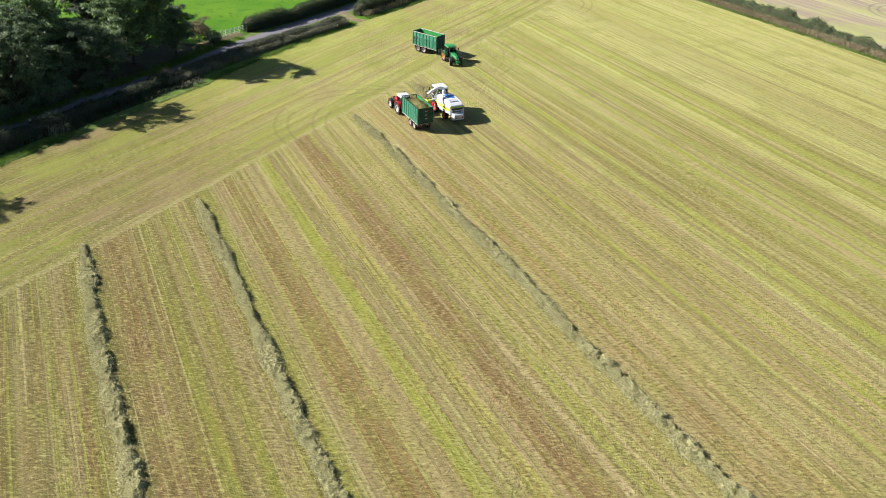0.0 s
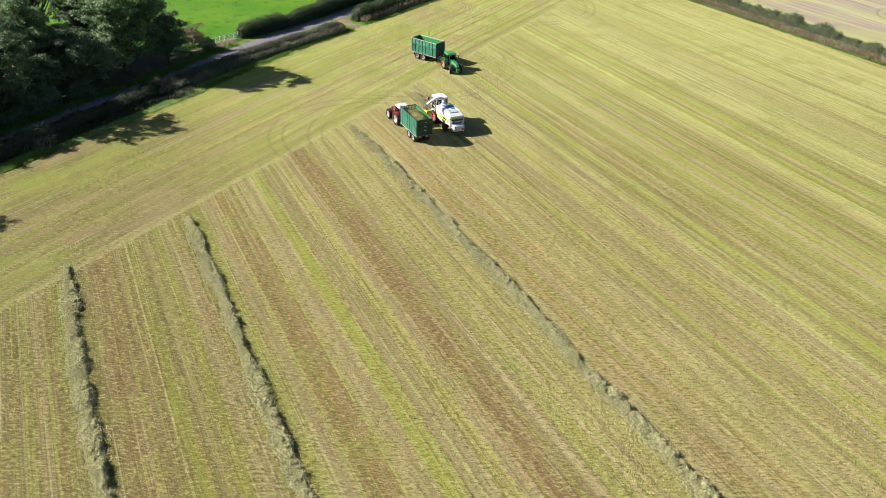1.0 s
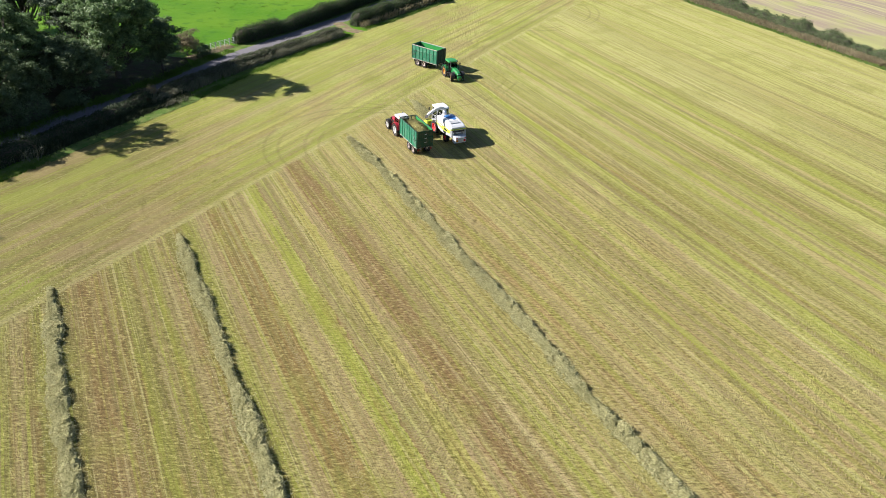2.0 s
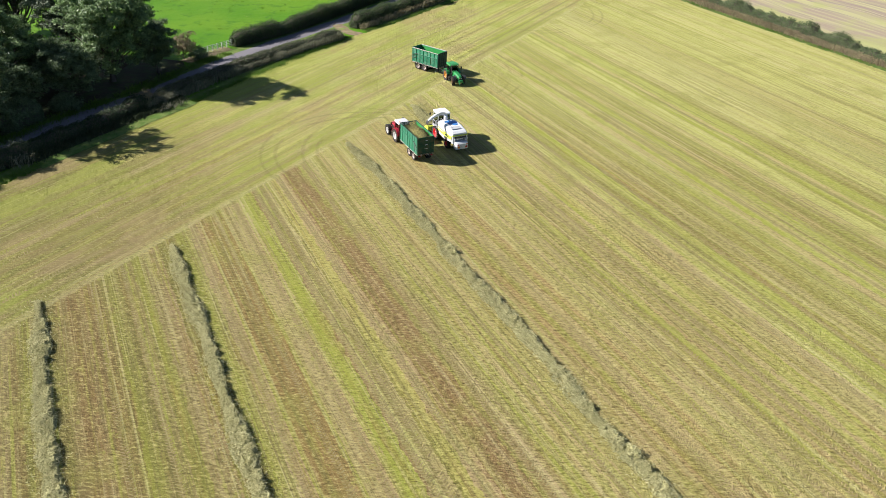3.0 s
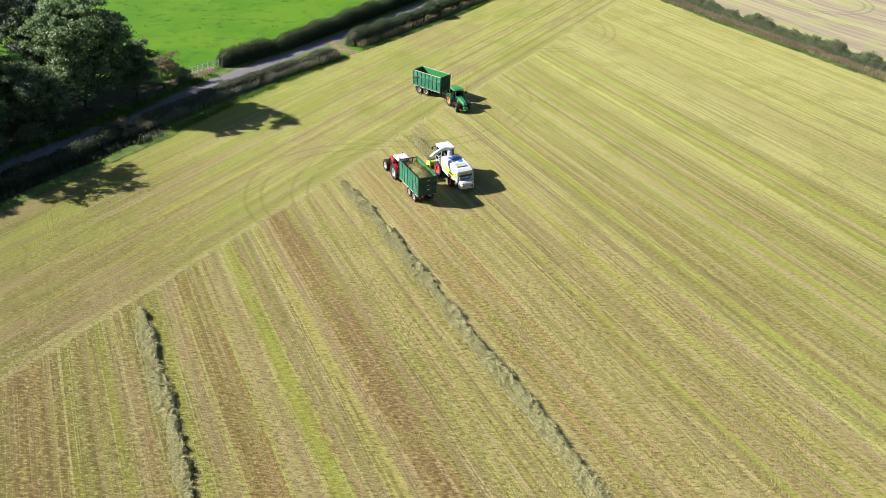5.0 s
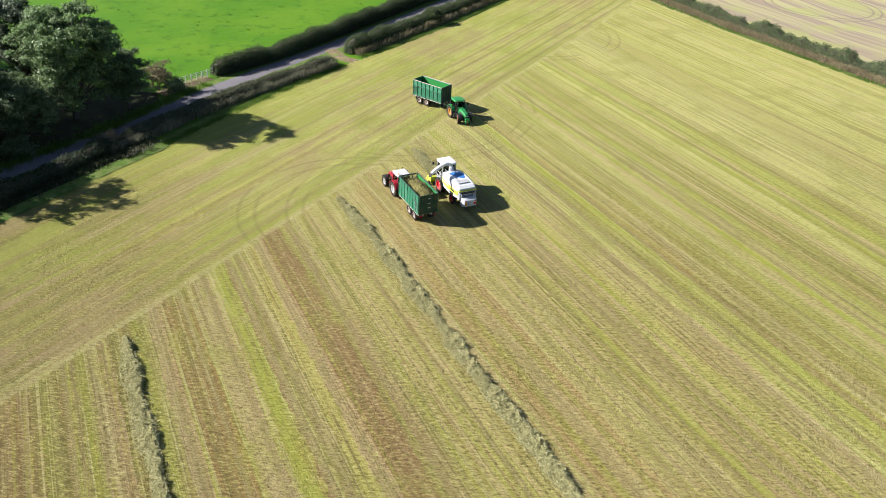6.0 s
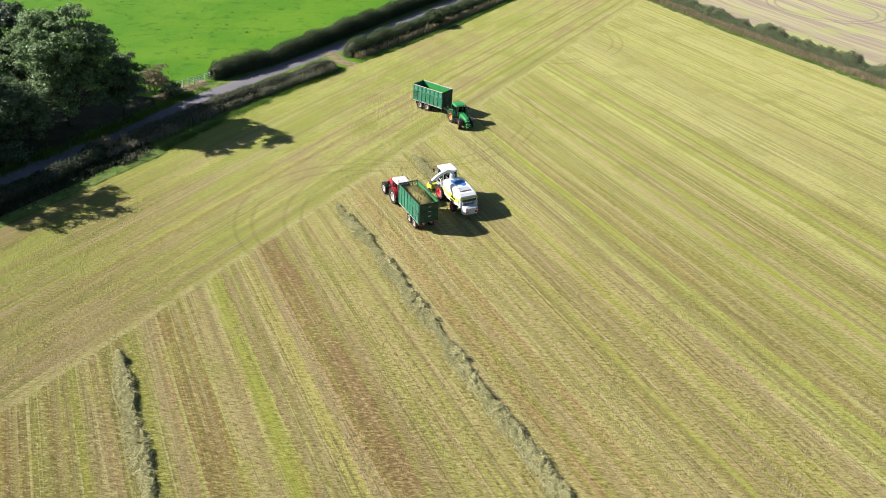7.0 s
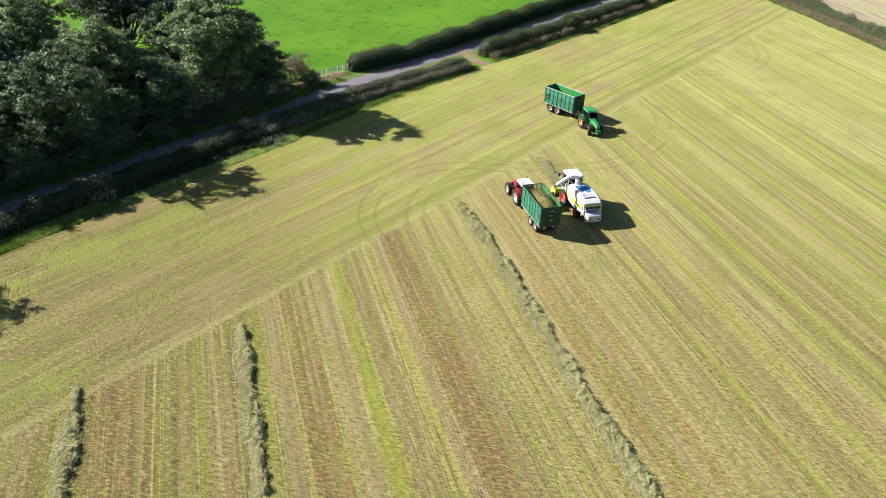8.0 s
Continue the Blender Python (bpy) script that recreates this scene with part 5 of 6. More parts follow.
def tractor(place, body, roof_mat, rim_mat, body_name, roof_name, rim_name, label, hood_black, steer=0.0):
    """A four-wheel-drive farm tractor; the rear axle stands at its origin."""
    t = new("tractor")
    t.matrix_world = place
    tagged(t, label, "tractor", "tractors")
    wb = 2.85
    for sx in (-1, 1):
        wheel(t, (sx * 0.96, 0, 0.97), 0.97, 0.66, rim_mat, rim_name, 20, 0.10, sx > 0)
        front = wheel(t, (sx * 0.95, wb, 0.74), 0.74, 0.54, rim_mat, rim_name, 18, 0.08, sx > 0)
        front.rotation_euler[2] += radians(steer)
        part("rear_fender", arc_guard(1.04, 20, 165, sx * 0.55, sx * 1.28, 0.05), body, t, body_name + " rear mudguard").location = (0, 0, 0.97)
        part("front_fender", arc_guard(0.80, 35, 150, sx * 0.72, sx * 1.22, 0.03), BLACK, t, "black plastic front mudguard").location = (0, wb, 0.74)
        bm = box(0.42, 1.15, 0.55, (sx * 0.62, 1.35, 0.82), 0.08)
        part("fuel_tank", bm, BLACK, t)
        for k in range(3):
            part("step", box(0.4, 0.3, 0.04, (sx * 0.98, 1.2, 0.5 + 0.28 * k), 0.01), DARK_STEEL, t)
    bm = box(0.62, 1.7, 0.62, (0, 0.1, 0.98), 0.06)
    box(0.44, 2.4, 0.5, (0, 2.0, 0.92), 0.05, None, bm)
    pipe([(-0.85, 0, 0.97), (0.85, 0, 0.97)], 0.17, bm, 10)
    pipe([(-0.85, wb, 0.74), (0.85, wb, 0.74)], 0.13, bm, 8)
    part("chassis", bm, DARK_STEEL, t)
    hood = part("hood", loft([ring_at(1.12, 0.46, 1.18, 2.00, 0.14), ring_at(1.9, 0.43, 1.16, 1.94, 0.15), ring_at(2.8, 0.38, 1.10, 1.82, 0.15), ring_at(3.42, 0.33, 1.05, 1.68, 0.16), ring_at(3.6, 0.26, 1.05, 1.52, 0.14)]), body, t, body_name + " sloping bonnet")
    part("hood_panel", box(0.5, 1.35, 0.02, (0, 2.1, 1.918), 0.005, (-7.2, 0, 0)), hood_black, hood)
    for sx in (-1, 1):
        part("side_grille", box(0.03, 1.0, 0.34, (sx * 0.412, 2.35, 1.36), 0.01, (0, 0, sx * 3.4)), BLACK, hood, "black slatted bonnet vent")
        part("headlight", box(0.2, 0.08, 0.13, (sx * 0.17, 3.58, 1.36), 0.03, (-25, 0, 0)), LAMP_CLEAR, hood, "clear bonnet headlight")
    part("front_grille", box(0.5, 0.05, 0.22, (0, 3.6, 1.13), 0.02), BLACK, hood)
    bm = box(0.75, 0.5, 0.42, (0, 3.75, 0.85), 0.06)
    for sx in (-1, 1):
        pipe([(sx * 0.34, 3.9, 0.75), (sx * 0.42, 4.35, 0.55)], 0.05, bm, 6)
    part("front_linkage", bm, body, t, body_name + " front linkage")
    part("exhaust", pipe([(0.62, 1.3, 1.4), (0.62, 1.3, 2.2), (0.62, 1.3, 2.95), (0.62, 1.18, 3.08)], 0.075), DARK_STEEL, t, "black upright exhaust stack")
    cab(t, -0.62, 1.02, 0.86, 1.25, 1.7, 2.78, BLACK if body is TRACTOR_GREEN else body, roof_mat, roof_name)
    bm = pipe([(0, -0.5, 0.62), (0, -1.35, 0.5)], 0.07)
    for sx in (-1, 1):
        pipe([(sx * 0.35, -0.6, 0.7), (sx * 0.42, -1.25, 0.62)], 0.05, bm, 6)
        pipe([(sx * 0.35, -0.5, 1.3), (sx * 0.42, -1.15, 0.7)], 0.03, bm, 6)
    part("hitch", bm, DARK_STEEL, t)
    for sx in (-1, 1):
        part("tail_light", box(0.14, 0.06, 0.22, (sx * 1.12, -0.92, 1.55), 0.02), RED_LENS, t, "red tail light")
    return t


def trailer(place, label, filled):
    """A high-sided silage trailer on a tandem bogie; the middle of its floor stands over its origin."""
    t = new("silage_trailer")
    t.matrix_world = place
    tagged(t, label, "trailer", "silage trailers")
    L, W, F, M, T = 5.8, 2.5, 1.28, 2.85, 3.75
    for sx in (-1, 1):
        for yy in (-1.6, -0.15):
            wheel(t, (sx * 1.0, yy, 0.62), 0.62, 0.52, RIM_DUSTY, "dusty pinkish-grey wheel rim", 22, 0.1, sx > 0, 0.55)
        x = sx * (W / 2 - 0.03)
        s = part("side_wall", box(0.05, L, M - F, (x, 0, (F + M) / 2), 0.01), TRAILER_GREEN, t, "green ribbed steel side")
        for k in range(8):
            y = -L / 2 + 0.06 + k * (L - 0.12) / 7
            part("side_post", box(0.08, 0.09, T - F + 0.04, (x + sx * 0.05, y, (F + T) / 2), 0.015), TRAILER_GREEN, s)
        for z in (F + 0.06, M, T):
            part("side_rail", box(0.10, L + 0.04, 0.11, (x + sx * 0.04, 0, z), 0.02), TRAILER_GREEN if z < T else TRAILER_DARK if filled else CHASSIS_GREY, s)
        for k in range(7):
            y = -L / 2 + 0.06 + (k + 0.5) * (L - 0.12) / 7
            part("side_panel", box(0.03, (L - 0.12) / 7 - 0.10, T - M - 0.1, (x, y, (M + T) / 2), 0.006), TRAILER_PALE if not filled else TRAILER_GREEN, s, "paler green upper panel" if not filled else "")
        # thin panel added inside each wall to carry the painted sunlit green
        part("inner_lining", box(0.012, L - 0.1, T - F - 0.2, (x - sx * 0.035, 0, (F + T) / 2), 0), LIT_INNER, s, "inner side panel with sunlit green in its colour")
        part("tailgate_arm", pipe([(x + sx * 0.13, -L / 2 + 0.05, M - 0.45), (x + sx * 0.13, -L / 2 + 0.75, M - 0.1), (x + sx * 0.13, -L / 2 + 1.15, M + 0.05)], 0.045, sides=6), BLACK, t, "black tailgate linkage arm")
        part("tailgate_ram", pipe([(x + sx * 0.13, -L / 2 + 0.1, F + 0.65), (x + sx * 0.13, -L / 2 + 0.9, M - 0.55)], 0.04, sides=6), DARK_STEEL, t)
        part("chassis_rail", box(0.14, L - 0.1, 0.26, (sx * 0.52, 0, 1.06), 0.02), CHASSIS_GREY, t, "dusty pale grey chassis rail")
        part("side_skirt", box(0.07, L, 0.15, (sx * 1.2, 0, 1.19), 0.02), CHASSIS_GREY, t, "dusty pale grey lower sill")
        part("mudguard_flap", box(0.5, 0.04, 0.45, (sx * 1.0, -2.35, 0.85), 0.01), BLACK, t)
        lamp = part("tail_light", box(0.3, 0.06, 0.12, (sx * 0.95, -L / 2 - 0.05, 1.02), 0.02), RED_LENS, t, "red tail light cluster")
    part("floor_panel", box(W - 0.1, L - 0.06, 0.08, (0, 0, F), 0.01), CHASSIS_GREY, t)
    # headboard faces away from the sun; its shade is painted as darker green
    front = part("headboard", box(W, 0.06, T - F + (0.05 if not filled else -0.75), (0, L / 2, (F + T) / 2 - (0.0 if not filled else 0.4)), 0.01), TRAILER_DARK, t, "front headboard, shade put into its dark green")
    for k in range(5):
        part("headboard_post", box(0.08, 0.08, T - F + 0.05, (-W / 2 + 0.05 + k * (W - 0.1) / 4, L / 2 + 0.06, (F + T) / 2), 0.01), TRAILER_DARK, front)
    part("headboard_rail", box(W + 0.05, 0.12, 0.11, (0, L / 2 + 0.03, T), 0.02), TRAILER_DARK, front)
    for k in range(7):
        part("headboard_slat", box(W - 0.1, 0.02, 0.035, (0, L / 2, M + 0.12 + k * 0.11), 0), TRAILER_DARK, front)
    part("front_skirt", box(0.5, 0.06, 0.75, (-0.95, L / 2 - 0.05, 0.92), 0.02), BLACK, t)
    part("front_skirt", box(0.5, 0.06, 0.75, (0.95, L / 2 - 0.05, 0.92), 0.02), BLACK, t)
    gate_paint = GATE_DIRTY if filled else TRAILER_GREEN
    gate = part("tailgate", box(W - 0.04, 0.06, T - F - 0.1, (0, -L / 2, (F + T) / 2), 0.01), gate_paint, t, "dirty green sheet-steel tailgate" if filled else "green sheet-steel tailgate")
    for k in range(4):
        part("tailgate_post", box(0.09, 0.08, T - F - 0.05, (-W / 2 + 0.08 + k * (W - 0.16) / 3, -L / 2 - 0.06, (F + T) / 2), 0.015), gate_paint, gate)
    for z in (F + 0.1, M - 0.1, T - 0.02):
        part("tailgate_rail", box(W, 0.10, 0.10, (0, -L / 2 - 0.05, z), 0.02), gate_paint, gate)
    for k in range(3):
        part("marker_bar", box(0.34, 0.02, 0.08, (0.1, -L / 2 - 0.10, M + 0.42 - 0.6 * k), 0.004), ROOF_WHITE, gate, "small pale marker plate")
    bm = pipe([(-0.52, L / 2 - 0.3, 1.0), (0, L / 2 + 1.75, 0.62)], 0.09)
    pipe([(0.52, L / 2 - 0.3, 1.0), (0, L / 2 + 1.75, 0.62)], 0.09, bm)
    pipe([(0, L / 2 + 1.6, 0.62), (0, L / 2 + 2.0, 0.58)], 0.07, bm)
    part("drawbar", bm, CHASSIS_GREY, t)
    bm = box(0.18, 2.0, 0.2, (-0.75, -0.87, 0.72), 0.03)
    box(0.18, 2.0, 0.2, (0.75, -0.87, 0.72), 0.03, None, bm)
    for yy in (-1.6, -0.15):
        pipe([(-0.9, yy, 0.62), (0.9, yy, 0.62)], 0.08, bm)
    part("bogie", bm, DARK_STEEL, t)
    return t


def harvester(place):
    """A self-propelled forage harvester; its front axle stands at the origin."""
    t = new("forage_harvester")
    t.matrix_world = place
    tagged(t, "white and lime-green forage harvester with its spout swung out", "harvester")
    for sx in (-1, 1):
        wheel(t, (sx * 1.18, 0, 0.98), 0.98, 0.70, RIM_RED, "red drive wheel rim", 20, 0.12, sx > 0, 0.6)
        wheel(t, (sx * 1.12, -3.05, 0.68), 0.68, 0.50, RIM_RED, "red steering wheel rim", 18, 0.08, sx > 0, 0.55)
    bm = box(1.5, 5.4, 0.5, (0, -1.6, 1.12), 0.05)
    pipe([(-1.0, 0, 0.98), (1.0, 0, 0.98)], 0.22, bm)
    pipe([(-1.0, -3.05, 0.68), (1.0, -3.05, 0.68)], 0.14, bm)
    box(1.3, 1.4, 0.8, (0, 1.1, 1.0), 0.08, (12, 0, 0), bm)
    part("chassis", bm, DARK_STEEL, t)
    # engine bay: lime flanks under a white rounded top
    skirt = [ring_at(-0.65, 1.22, 1.20, 1.85, 0.05), ring_at(-2.2, 1.30, 1.16, 1.85, 0.05), ring_at(-3.6, 1.30, 1.30, 1.85, 0.05), ring_at(-4.2, 1.22, 1.45, 1.85, 0.05)]
    part("side_skirt", loft(skirt), GREY_PLASTIC, t, "pale grey lower panelling")
    for sx in (-1, 1):
        part("service_hatch", box(0.03, 0.8, 0.42, (sx * 1.30, -2.9, 1.52), 0.01), BLACK, t, "dark opening behind the lower panelling")
    lower = [ring_at(-0.55, 1.28, 1.72, 2.25, 0.05), ring_at(-2.2, 1.36, 1.66, 2.3, 0.05), ring_at(-3.6, 1.36, 1.74, 2.3, 0.05), ring_at(-4.25, 1.28, 1.88, 2.25, 0.05)]
    side = part("side_panel", loft(lower), HARV_LIME, t, "lime-green side panelling")
    for sx in (-1, 1):
        part("panel_vent", box(0.03, 0.9, 0.24, (sx * 1.365, -3.2, 2.0), 0.01), BLACK, side, "black slatted air vent")
        part("panel_stripe", box(0.02, 1.6, 0.12, (sx * 1.366, -1.5, 2.12), 0.004), HARV_WHITE, side)
    upper = [ring_at(-0.60, 1.22, 2.2, 3.02, 0.22), ring_at(-1.5, 1.32, 2.2, 3.16, 0.28), ring_at(-3.0, 1.32, 2.25, 3.10, 0.30), ring_at(-4.0, 1.26, 2.3, 2.92, 0.28), ring_at(-4.38, 1.15, 2.4, 2.72, 0.14)]
    top = part("engine_cover", loft(upper), HARV_WHITE, t, "white rounded engine cover")
    bm = loft([[(-1.15, -1.25, 3.02), (0.1, -1.15, 3.12), (0.1, -1.15, 3.17), (-1.15, -1.25, 3.08)], [(-0.75, -1.75, 3.11), (0.75, -1.65, 3.13), (0.75, -1.65, 3.18), (-0.75, -1.75, 3.19)],
               [(-0.2, -2.3, 3.11), (1.1, -2.25, 3.06), (1.1, -2.25, 3.11), (-0.2, -2.3, 3.19)], [(0.2, -2.75, 3.08), (1.2, -2.7, 2.97), (1.2, -2.7, 3.03), (0.2, -2.75, 3.17)]])
    part("cover_marking", bm, PALE_BLUE, top, "blue swoosh marking")
    part("air_screen", box(1.5, 0.7, 0.06, (-0.1, -3.35, 3.09), 0.02, (4, 0, 0)), GREY_PLASTIC, top)
    part("cover_handrail", pipe([(-1.0, -0.8, 3.05), (-1.0, -0.8, 3.5), (-1.0, -3.2, 3.45), (-1.0, -3.2, 3.0)], 0.025, sides=5), GREY_PLASTIC, t)
    # tail
    rear = part("rear_panel", loft([ring_at(-4.2, 1.22, 1.25, 2.38, 0.06), ring_at(-4.5, 1.14, 1.30, 2.35, 0.08)]), GREY_PLASTIC, t, "grey rear grille panel")
    part("rear_stripe", box(2.5, 0.3, 0.16, (0, -4.36, 2.42), 0.04), HARV_LIME, rear)
    for k in range(5):
        part("grille_slat", box(1.5, 0.03, 0.05, (0, -4.52, 1.5 + 0.1 * k), 0.01), BLACK, rear)
    part("rear_window", box(1.9, 0.03, 0.30, (0, -4.50, 2.16), 0.01), BLACK, rear, "black rear screen")
    part("marking_bar", box(0.9, 0.02, 0.14, (0, -4.525, 1.92), 0.005), HARV_WHITE, rear)
    for sx in (-1, 1):
        part("rear_grab_rail", pipe([(sx * 1.0, -4.5, 2.3), (sx * 1.02, -4.72, 2.1), (sx * 1.0, -4.72, 1.2), (sx * 0.9, -4.5, 0.9)], 0.03, sides=5), HARV_WHITE, rear)
    weight = part("rear_ballast", loft([ring_at(-4.45, 0.95, 0.62, 1.62, 0.1), ring_at(-5.05, 0.92, 0.62, 1.62, 0.12), ring_at(-5.2, 0.82, 0.72, 1.5, 0.1)]), HARV_WHITE, t, "white rear ballast box")
    for sx in (-1, 1):
        part("tail_light", box(0.26, 0.06, 0.14, (sx * 0.68, -5.2, 1.40), 0.02), RED_LENS, weight, "red tail light")
        part("warning_plate", box(0.32, 0.03, 0.32, (sx * 0.60, -5.215, 1.02), 0.01), RED_LENS if sx > 0 else AMBER, weight)
        for k in range(3):
            part("reinforcing_rib", box(0.05, 0.04, 0.6, (sx * (0.08 + 0.14 * k), -5.21, 1.10), 0.01), GREY_PLASTIC, weight)
    part("rear_hitch", pipe([(-0.3, -4.4, 0.8), (-0.9, -4.95, 0.55), (0.9, -4.95, 0.55), (0.3, -4.4, 0.8)], 0.06), DARK_STEEL, t)
    # cab
    cab(t, 0.0, 1.75, 0.98, 1.75, 2.2, 3.62, GREY_PLASTIC, HARV_WHITE, "white rounded cab roof", 0.22)
    part("cab_base", box(1.8, 1.9, 0.5, (0, 0.85, 1.52), 0.08), GREY_PLASTIC, t)
    bm = None
    for sy in (-0.35, 0.1):
        bm = pipe([(-1.3, sy, 1.0), (-1.3, sy, 2.6), (-1.05, sy, 2.9)], 0.03, bm, 5)
    for k in range(6):
        bm = pipe([(-1.3, -0.35, 1.1 + 0.28 * k), (-1.3, 0.1, 1.1 + 0.28 * k)], 0.022, bm, 5)
    part("ladder", bm, HARV_WHITE, t, "white access ladder")
    part("platform", box(0.5, 1.4, 0.06, (-1.15, 0.35, 1.85), 0.015), GREY_PLASTIC, t)
    part("platform_rail", pipe([(-1.38, -0.3, 1.88), (-1.38, -0.3, 2.75), (-1.38, 0.95, 2.75), (-1.38, 0.95, 1.88)], 0.028, sides=5), HARV_WHITE, t)
    # spout: turret, curved chute, flap
    spout = part("spout_turret", loft([[(0.34 * math.cos(a), -0.55 + 0.34 * math.sin(a), z) for a in [k * math.pi / 6 for k in range(12)]] for z in (2.6, 3.3, 3.5)]), GREY_PLASTIC, t, "grey spout turret")
    path = [(0.0, -0.55, 3.2), (-0.12, -0.52, 3.75), (-0.6, -0.42, 4.16), (-1.5, -0.25, 4.36), (-2.6, -0.05, 4.34), (-3.6, 0.14, 4.16), (-4.3, 0.28, 3.94)]
    secs = []
    for k, p in enumerate(path):
        p = Vector(p)
        d = (Vector(path[min(k + 1, 6)]) - Vector(path[max(k - 1, 0)])).normalized()
        side_way = Vector((0.2, 1, 0)).normalized()
        up = d.cross(side_way).normalized()
        if up.z < 0 and k > 1:
            up = -up
        if k <= 1:
            up = Vector((1, 0, 0.3)).normalized()
        w, h = 0.24 - 0.015 * k, 0.22 - 0.012 * k
        secs.append([p + side_way * w + up * h, p - side_way * w + up * h, p - side_way * w - up * h, p + side_way * w - up * h])
    chute = part("spout", loft(secs), HARV_WHITE, t, "long white curved discharge spout")
    part("spout_flap", box(0.5, 0.42, 0.05, (-4.5, 0.32, 3.80), 0.01, (0, -48, 12)), DARK_STEEL, chute, "dark steel spout flap")
    part("spout_ram", pipe([(-0.6, -0.3, 3.75), (-1.8, -0.05, 4.2)], 0.04), DARK_STEEL, chute)
    swing = Matrix.Translation((0, -0.55, 0)) @ Matrix.Rotation(radians(35), 4, "Z") @ Matrix.Diagonal((0.9, 0.9, 1, 1)) @ Matrix.Translation((0, 0.55, 0))
    for piece in (chute, *chute.children):
        piece.data.transform(swing)
    # pick-up header
    head = part("pickup_header", box(3.1, 0.5, 0.75, (0, 2.35, 0.75), 0.08, (15, 0, 0)), HARV_LIME, t, "lime-green grass pick-up header")
    for sx in (-1, 1):
        part("header_side", side_plate([(2.0, 0.25), (3.25, 0.2), (3.45, 0.5), (3.0, 1.0), (2.1, 1.25)], sx * 1.5, sx * 1.58), HARV_LIME, head)
        part("header_wheel", lathe([(0, -0.08), (0.26, -0.08), (0.28, 0), (0.26, 0.08), (0, 0.08)], 14), RUBBER, head, "", (sx * 1.72, 2.3, 0.3))
    part("header_drum", pipe([(-1.48, 2.95, 0.42), (1.48, 2.95, 0.42)], 0.24, sides=12), DARK_STEEL, head)
    for k in range(12):
        part("header_tine", pipe([(-1.35 + 0.245 * k, 2.95, 0.42), (-1.35 + 0.245 * k, 3.28, 0.30)], 0.02, sides=4), DARK_STEEL, head)
    part("hold_down_roller", pipe([(-1.4, 3.0, 0.95), (1.4, 3.0, 0.95)], 0.10, sides=8), DARK_STEEL, head)
    # the long engine bay and tail behind the cab
    for piece in t.children_recursive:
        if piece.name.split(".")[0] not in ("wheel", "tyre", "spout", "spout_flap", "spout_ram", "spout_turret"):
            for vert in piece.data.vertices:
                if vert.co.y < -0.6:
                    vert.co.y = -0.6 + (vert.co.y + 0.6) * 1.2
        elif piece.name.startswith("wheel") and piece.location.y < -1:
            piece.location.y -= 0.45
    return t


# ---- vehicles on the field ----
tractor(pose(3.25, 147.6, 0.09, 0, 0, -156), TRACTOR_GREEN, TRACTOR_GREEN, RIM_YELLOW, "bright green", "bright green cab roof", "yellow-orange wheel rim",
        "bright green tractor with yellow wheel rims parked facing down the field", TRACTOR_GREEN, -20)
trailer(pose(-0.75, 152.3, 0.09, 0, 0, -128), "empty green high-sided silage trailer behind the green tractor", False)
tractor(pose(-4.19, 120.35, 0.09, 0, 0, 27), TRACTOR_RED, ROOF_WHITE, RIM_SILVER, "red", "white cab roof", "silver wheel rim",
        "red tractor with a white cab roof pulling a loaded trailer", TRACTOR_RED)
RED_TRAILER = pose(-2.02, 115.77, 0.09, 0, 0, 26.2)
trailer(RED_TRAILER, "green silage trailer heaped with chopped grass behind the red tractor", True)
harvester(pose(1.82, 122.04, 0.09, 0, 0, 25.8))


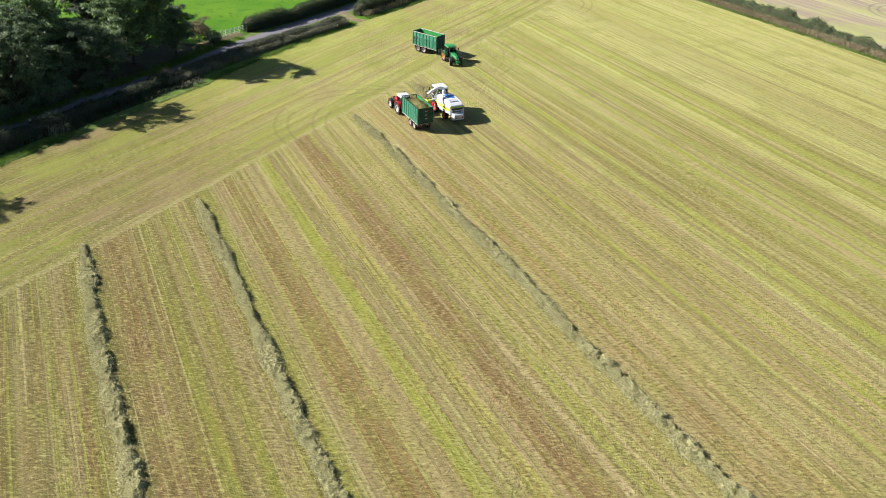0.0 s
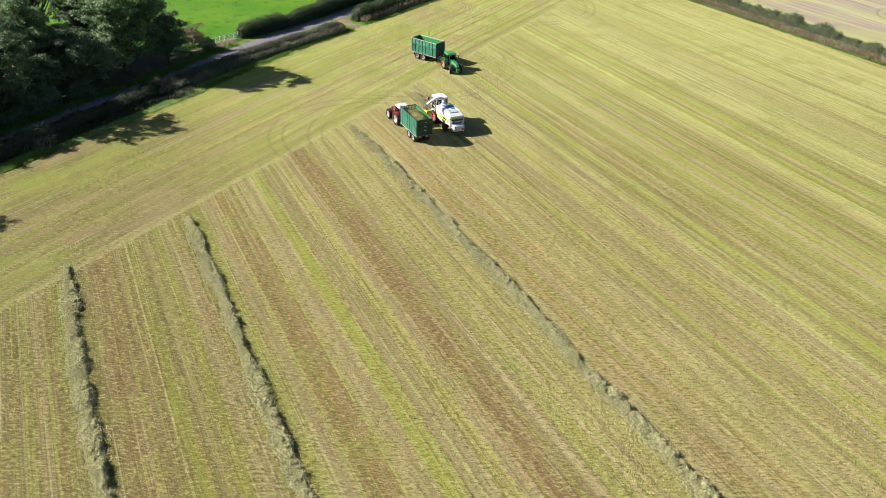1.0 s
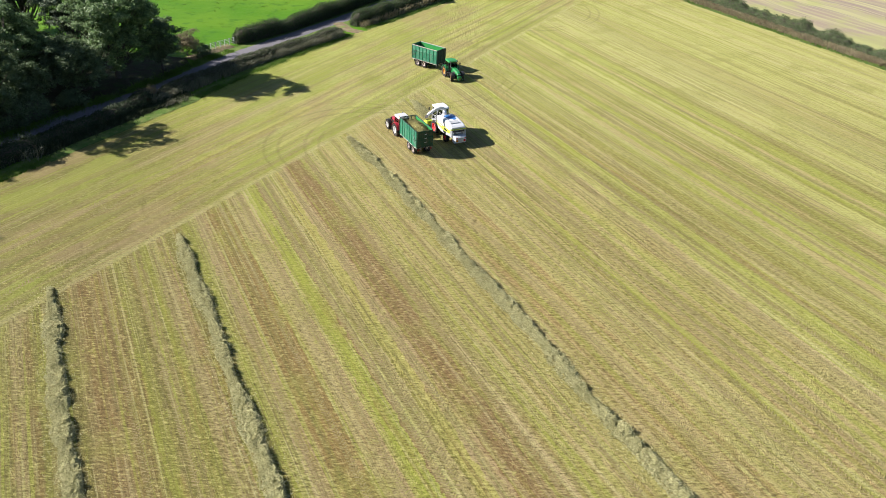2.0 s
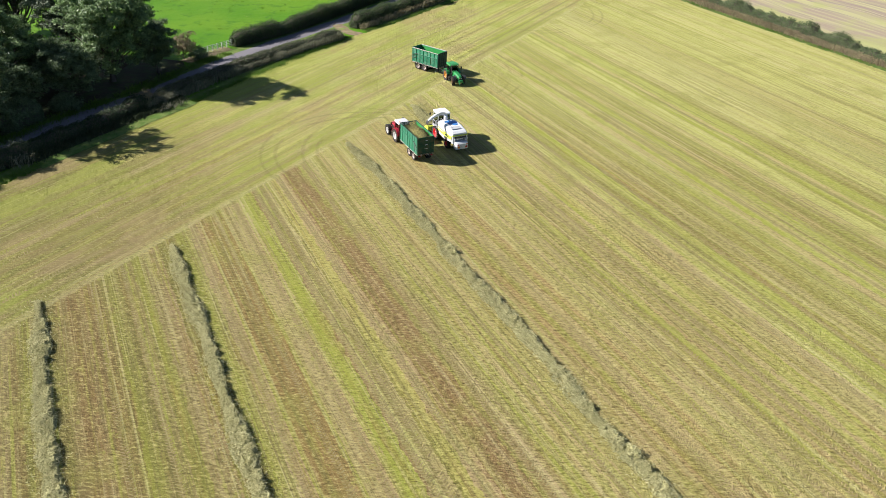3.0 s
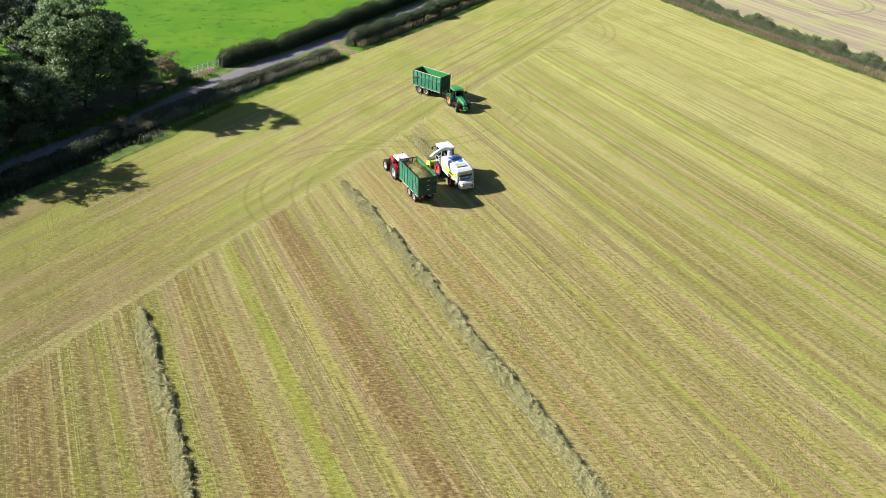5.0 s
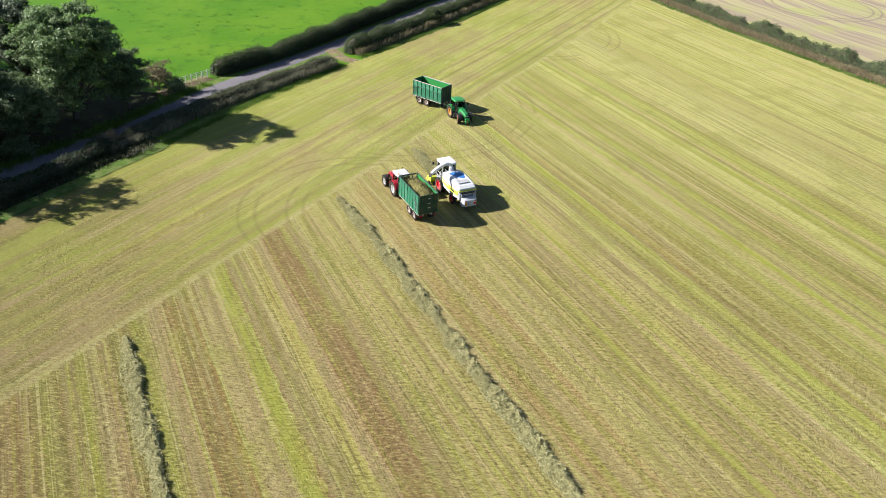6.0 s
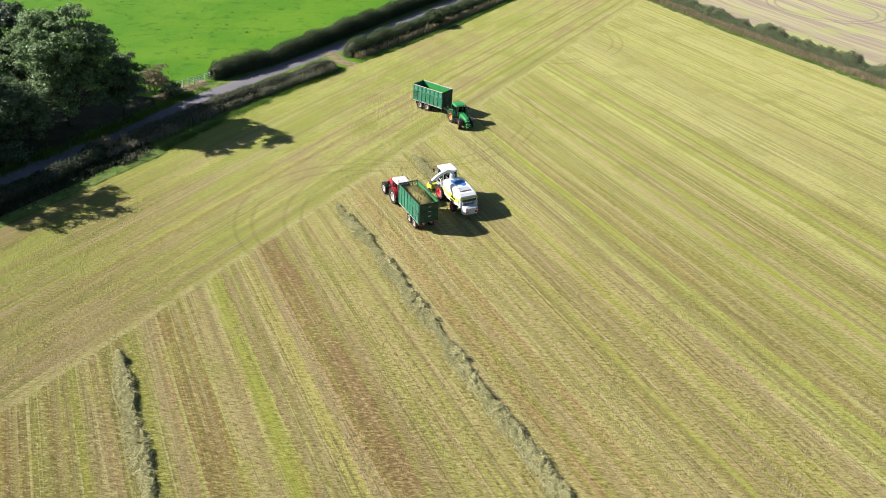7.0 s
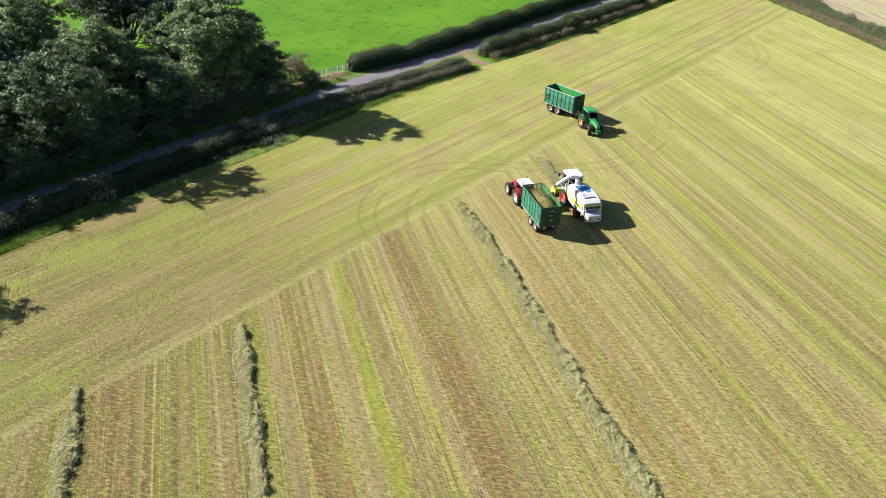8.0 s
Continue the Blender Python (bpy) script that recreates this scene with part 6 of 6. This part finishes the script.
def grass_load():
    """Chopped grass heaped in the trailer, highest where the spout drops it."""
    rng = np.random.default_rng(71)
    nx, ny = 26, 58
    verts, faces = [], []
    for j in range(ny):
        for i in range(nx):
            x, y = -1.19 + 2.38 * i / (nx - 1), -2.83 + 5.66 * j / (ny - 1)
            z = 3.2 + 0.8 * math.exp(-((x - 0.1) / 0.9) ** 2 - ((y + 0.6) / 1.9) ** 2) + 0.18 * noise.noise((x * 1.3, y * 1.3, 2)) + 0.10 * noise.noise((x * 4, y * 4, 5)) + rng.normal(0, 0.02)
            verts.append((x, y, z))
    for j in range(ny - 1):
        for i in range(nx - 1):
            a = j * nx + i
            faces.append((a, a + 1, a + nx + 1, a + nx))
    n = len(verts)
    rim = [i for i in range(nx)] + [j * nx + nx - 1 for j in range(1, ny)] + [(ny - 1) * nx + i for i in range(nx - 2, -1, -1)] + [j * nx for j in range(ny - 2, 0, -1)]
    for k in rim:
        verts.append((verts[k][0], verts[k][1], 1.33))
    for k in range(len(rim)):
        a, b = rim[k], rim[(k + 1) % len(rim)]
        faces.append((b, a, n + k, n + (k + 1) % len(rim)))
    faces.append(tuple(range(n + len(rim) - 1, n - 1, -1)))
    ob = mesh_object("grass_load", verts, faces, CHOPPED)
    ob.matrix_world = RED_TRAILER
    tagged(ob, "heap of olive-brown chopped grass filling the trailer", "grass heap")
    m = 3500
    pick = np.array(verts[:n])[rng.integers(0, n, m)] + rng.normal(0, 0.05, (m, 3)) + np.array([0, 0, 0.04])
    pick[:, 0], pick[:, 1] = np.clip(pick[:, 0], -1.15, 1.15), np.clip(pick[:, 1], -2.78, 2.78)
    quads_object("loose_grass", strands(rng, pick, 0.10, 0.02, 0.5), CHOP_LEAF, ob)
    return ob


grass_load()


# ---- the white fence by the lane ----
def fence(a, b):
    base = new("fence")
    tagged(base, "white post-and-rail fence at the pasture's edge", "fence")
    a, b = Vector((*a, 0)), Vector((*b, 0))
    d = b - a
    ang = math.degrees(math.atan2(d.y, d.x))
    n = 9
    for k in range(n + 1):
        p = a + d * k / n
        part("post", box(0.14, 0.14, 1.35, (p.x, p.y, 0.62), 0.02, (0, 0, ang)), WHITE_WOOD if 0 < k < n else CHASSIS_GREY, base)
    for z in (0.35, 0.65, 0.95, 1.2):
        m = a + d * 0.5
        part("rail", box(d.length, 0.04, 0.065, (m.x - 0.08 * d.y / d.length, m.y + 0.08 * d.x / d.length, z), 0.01, (0, 0, ang)), WHITE_WOOD, base)
    return base


fence((-43.0, 155.4), (-37.0, 163.4))
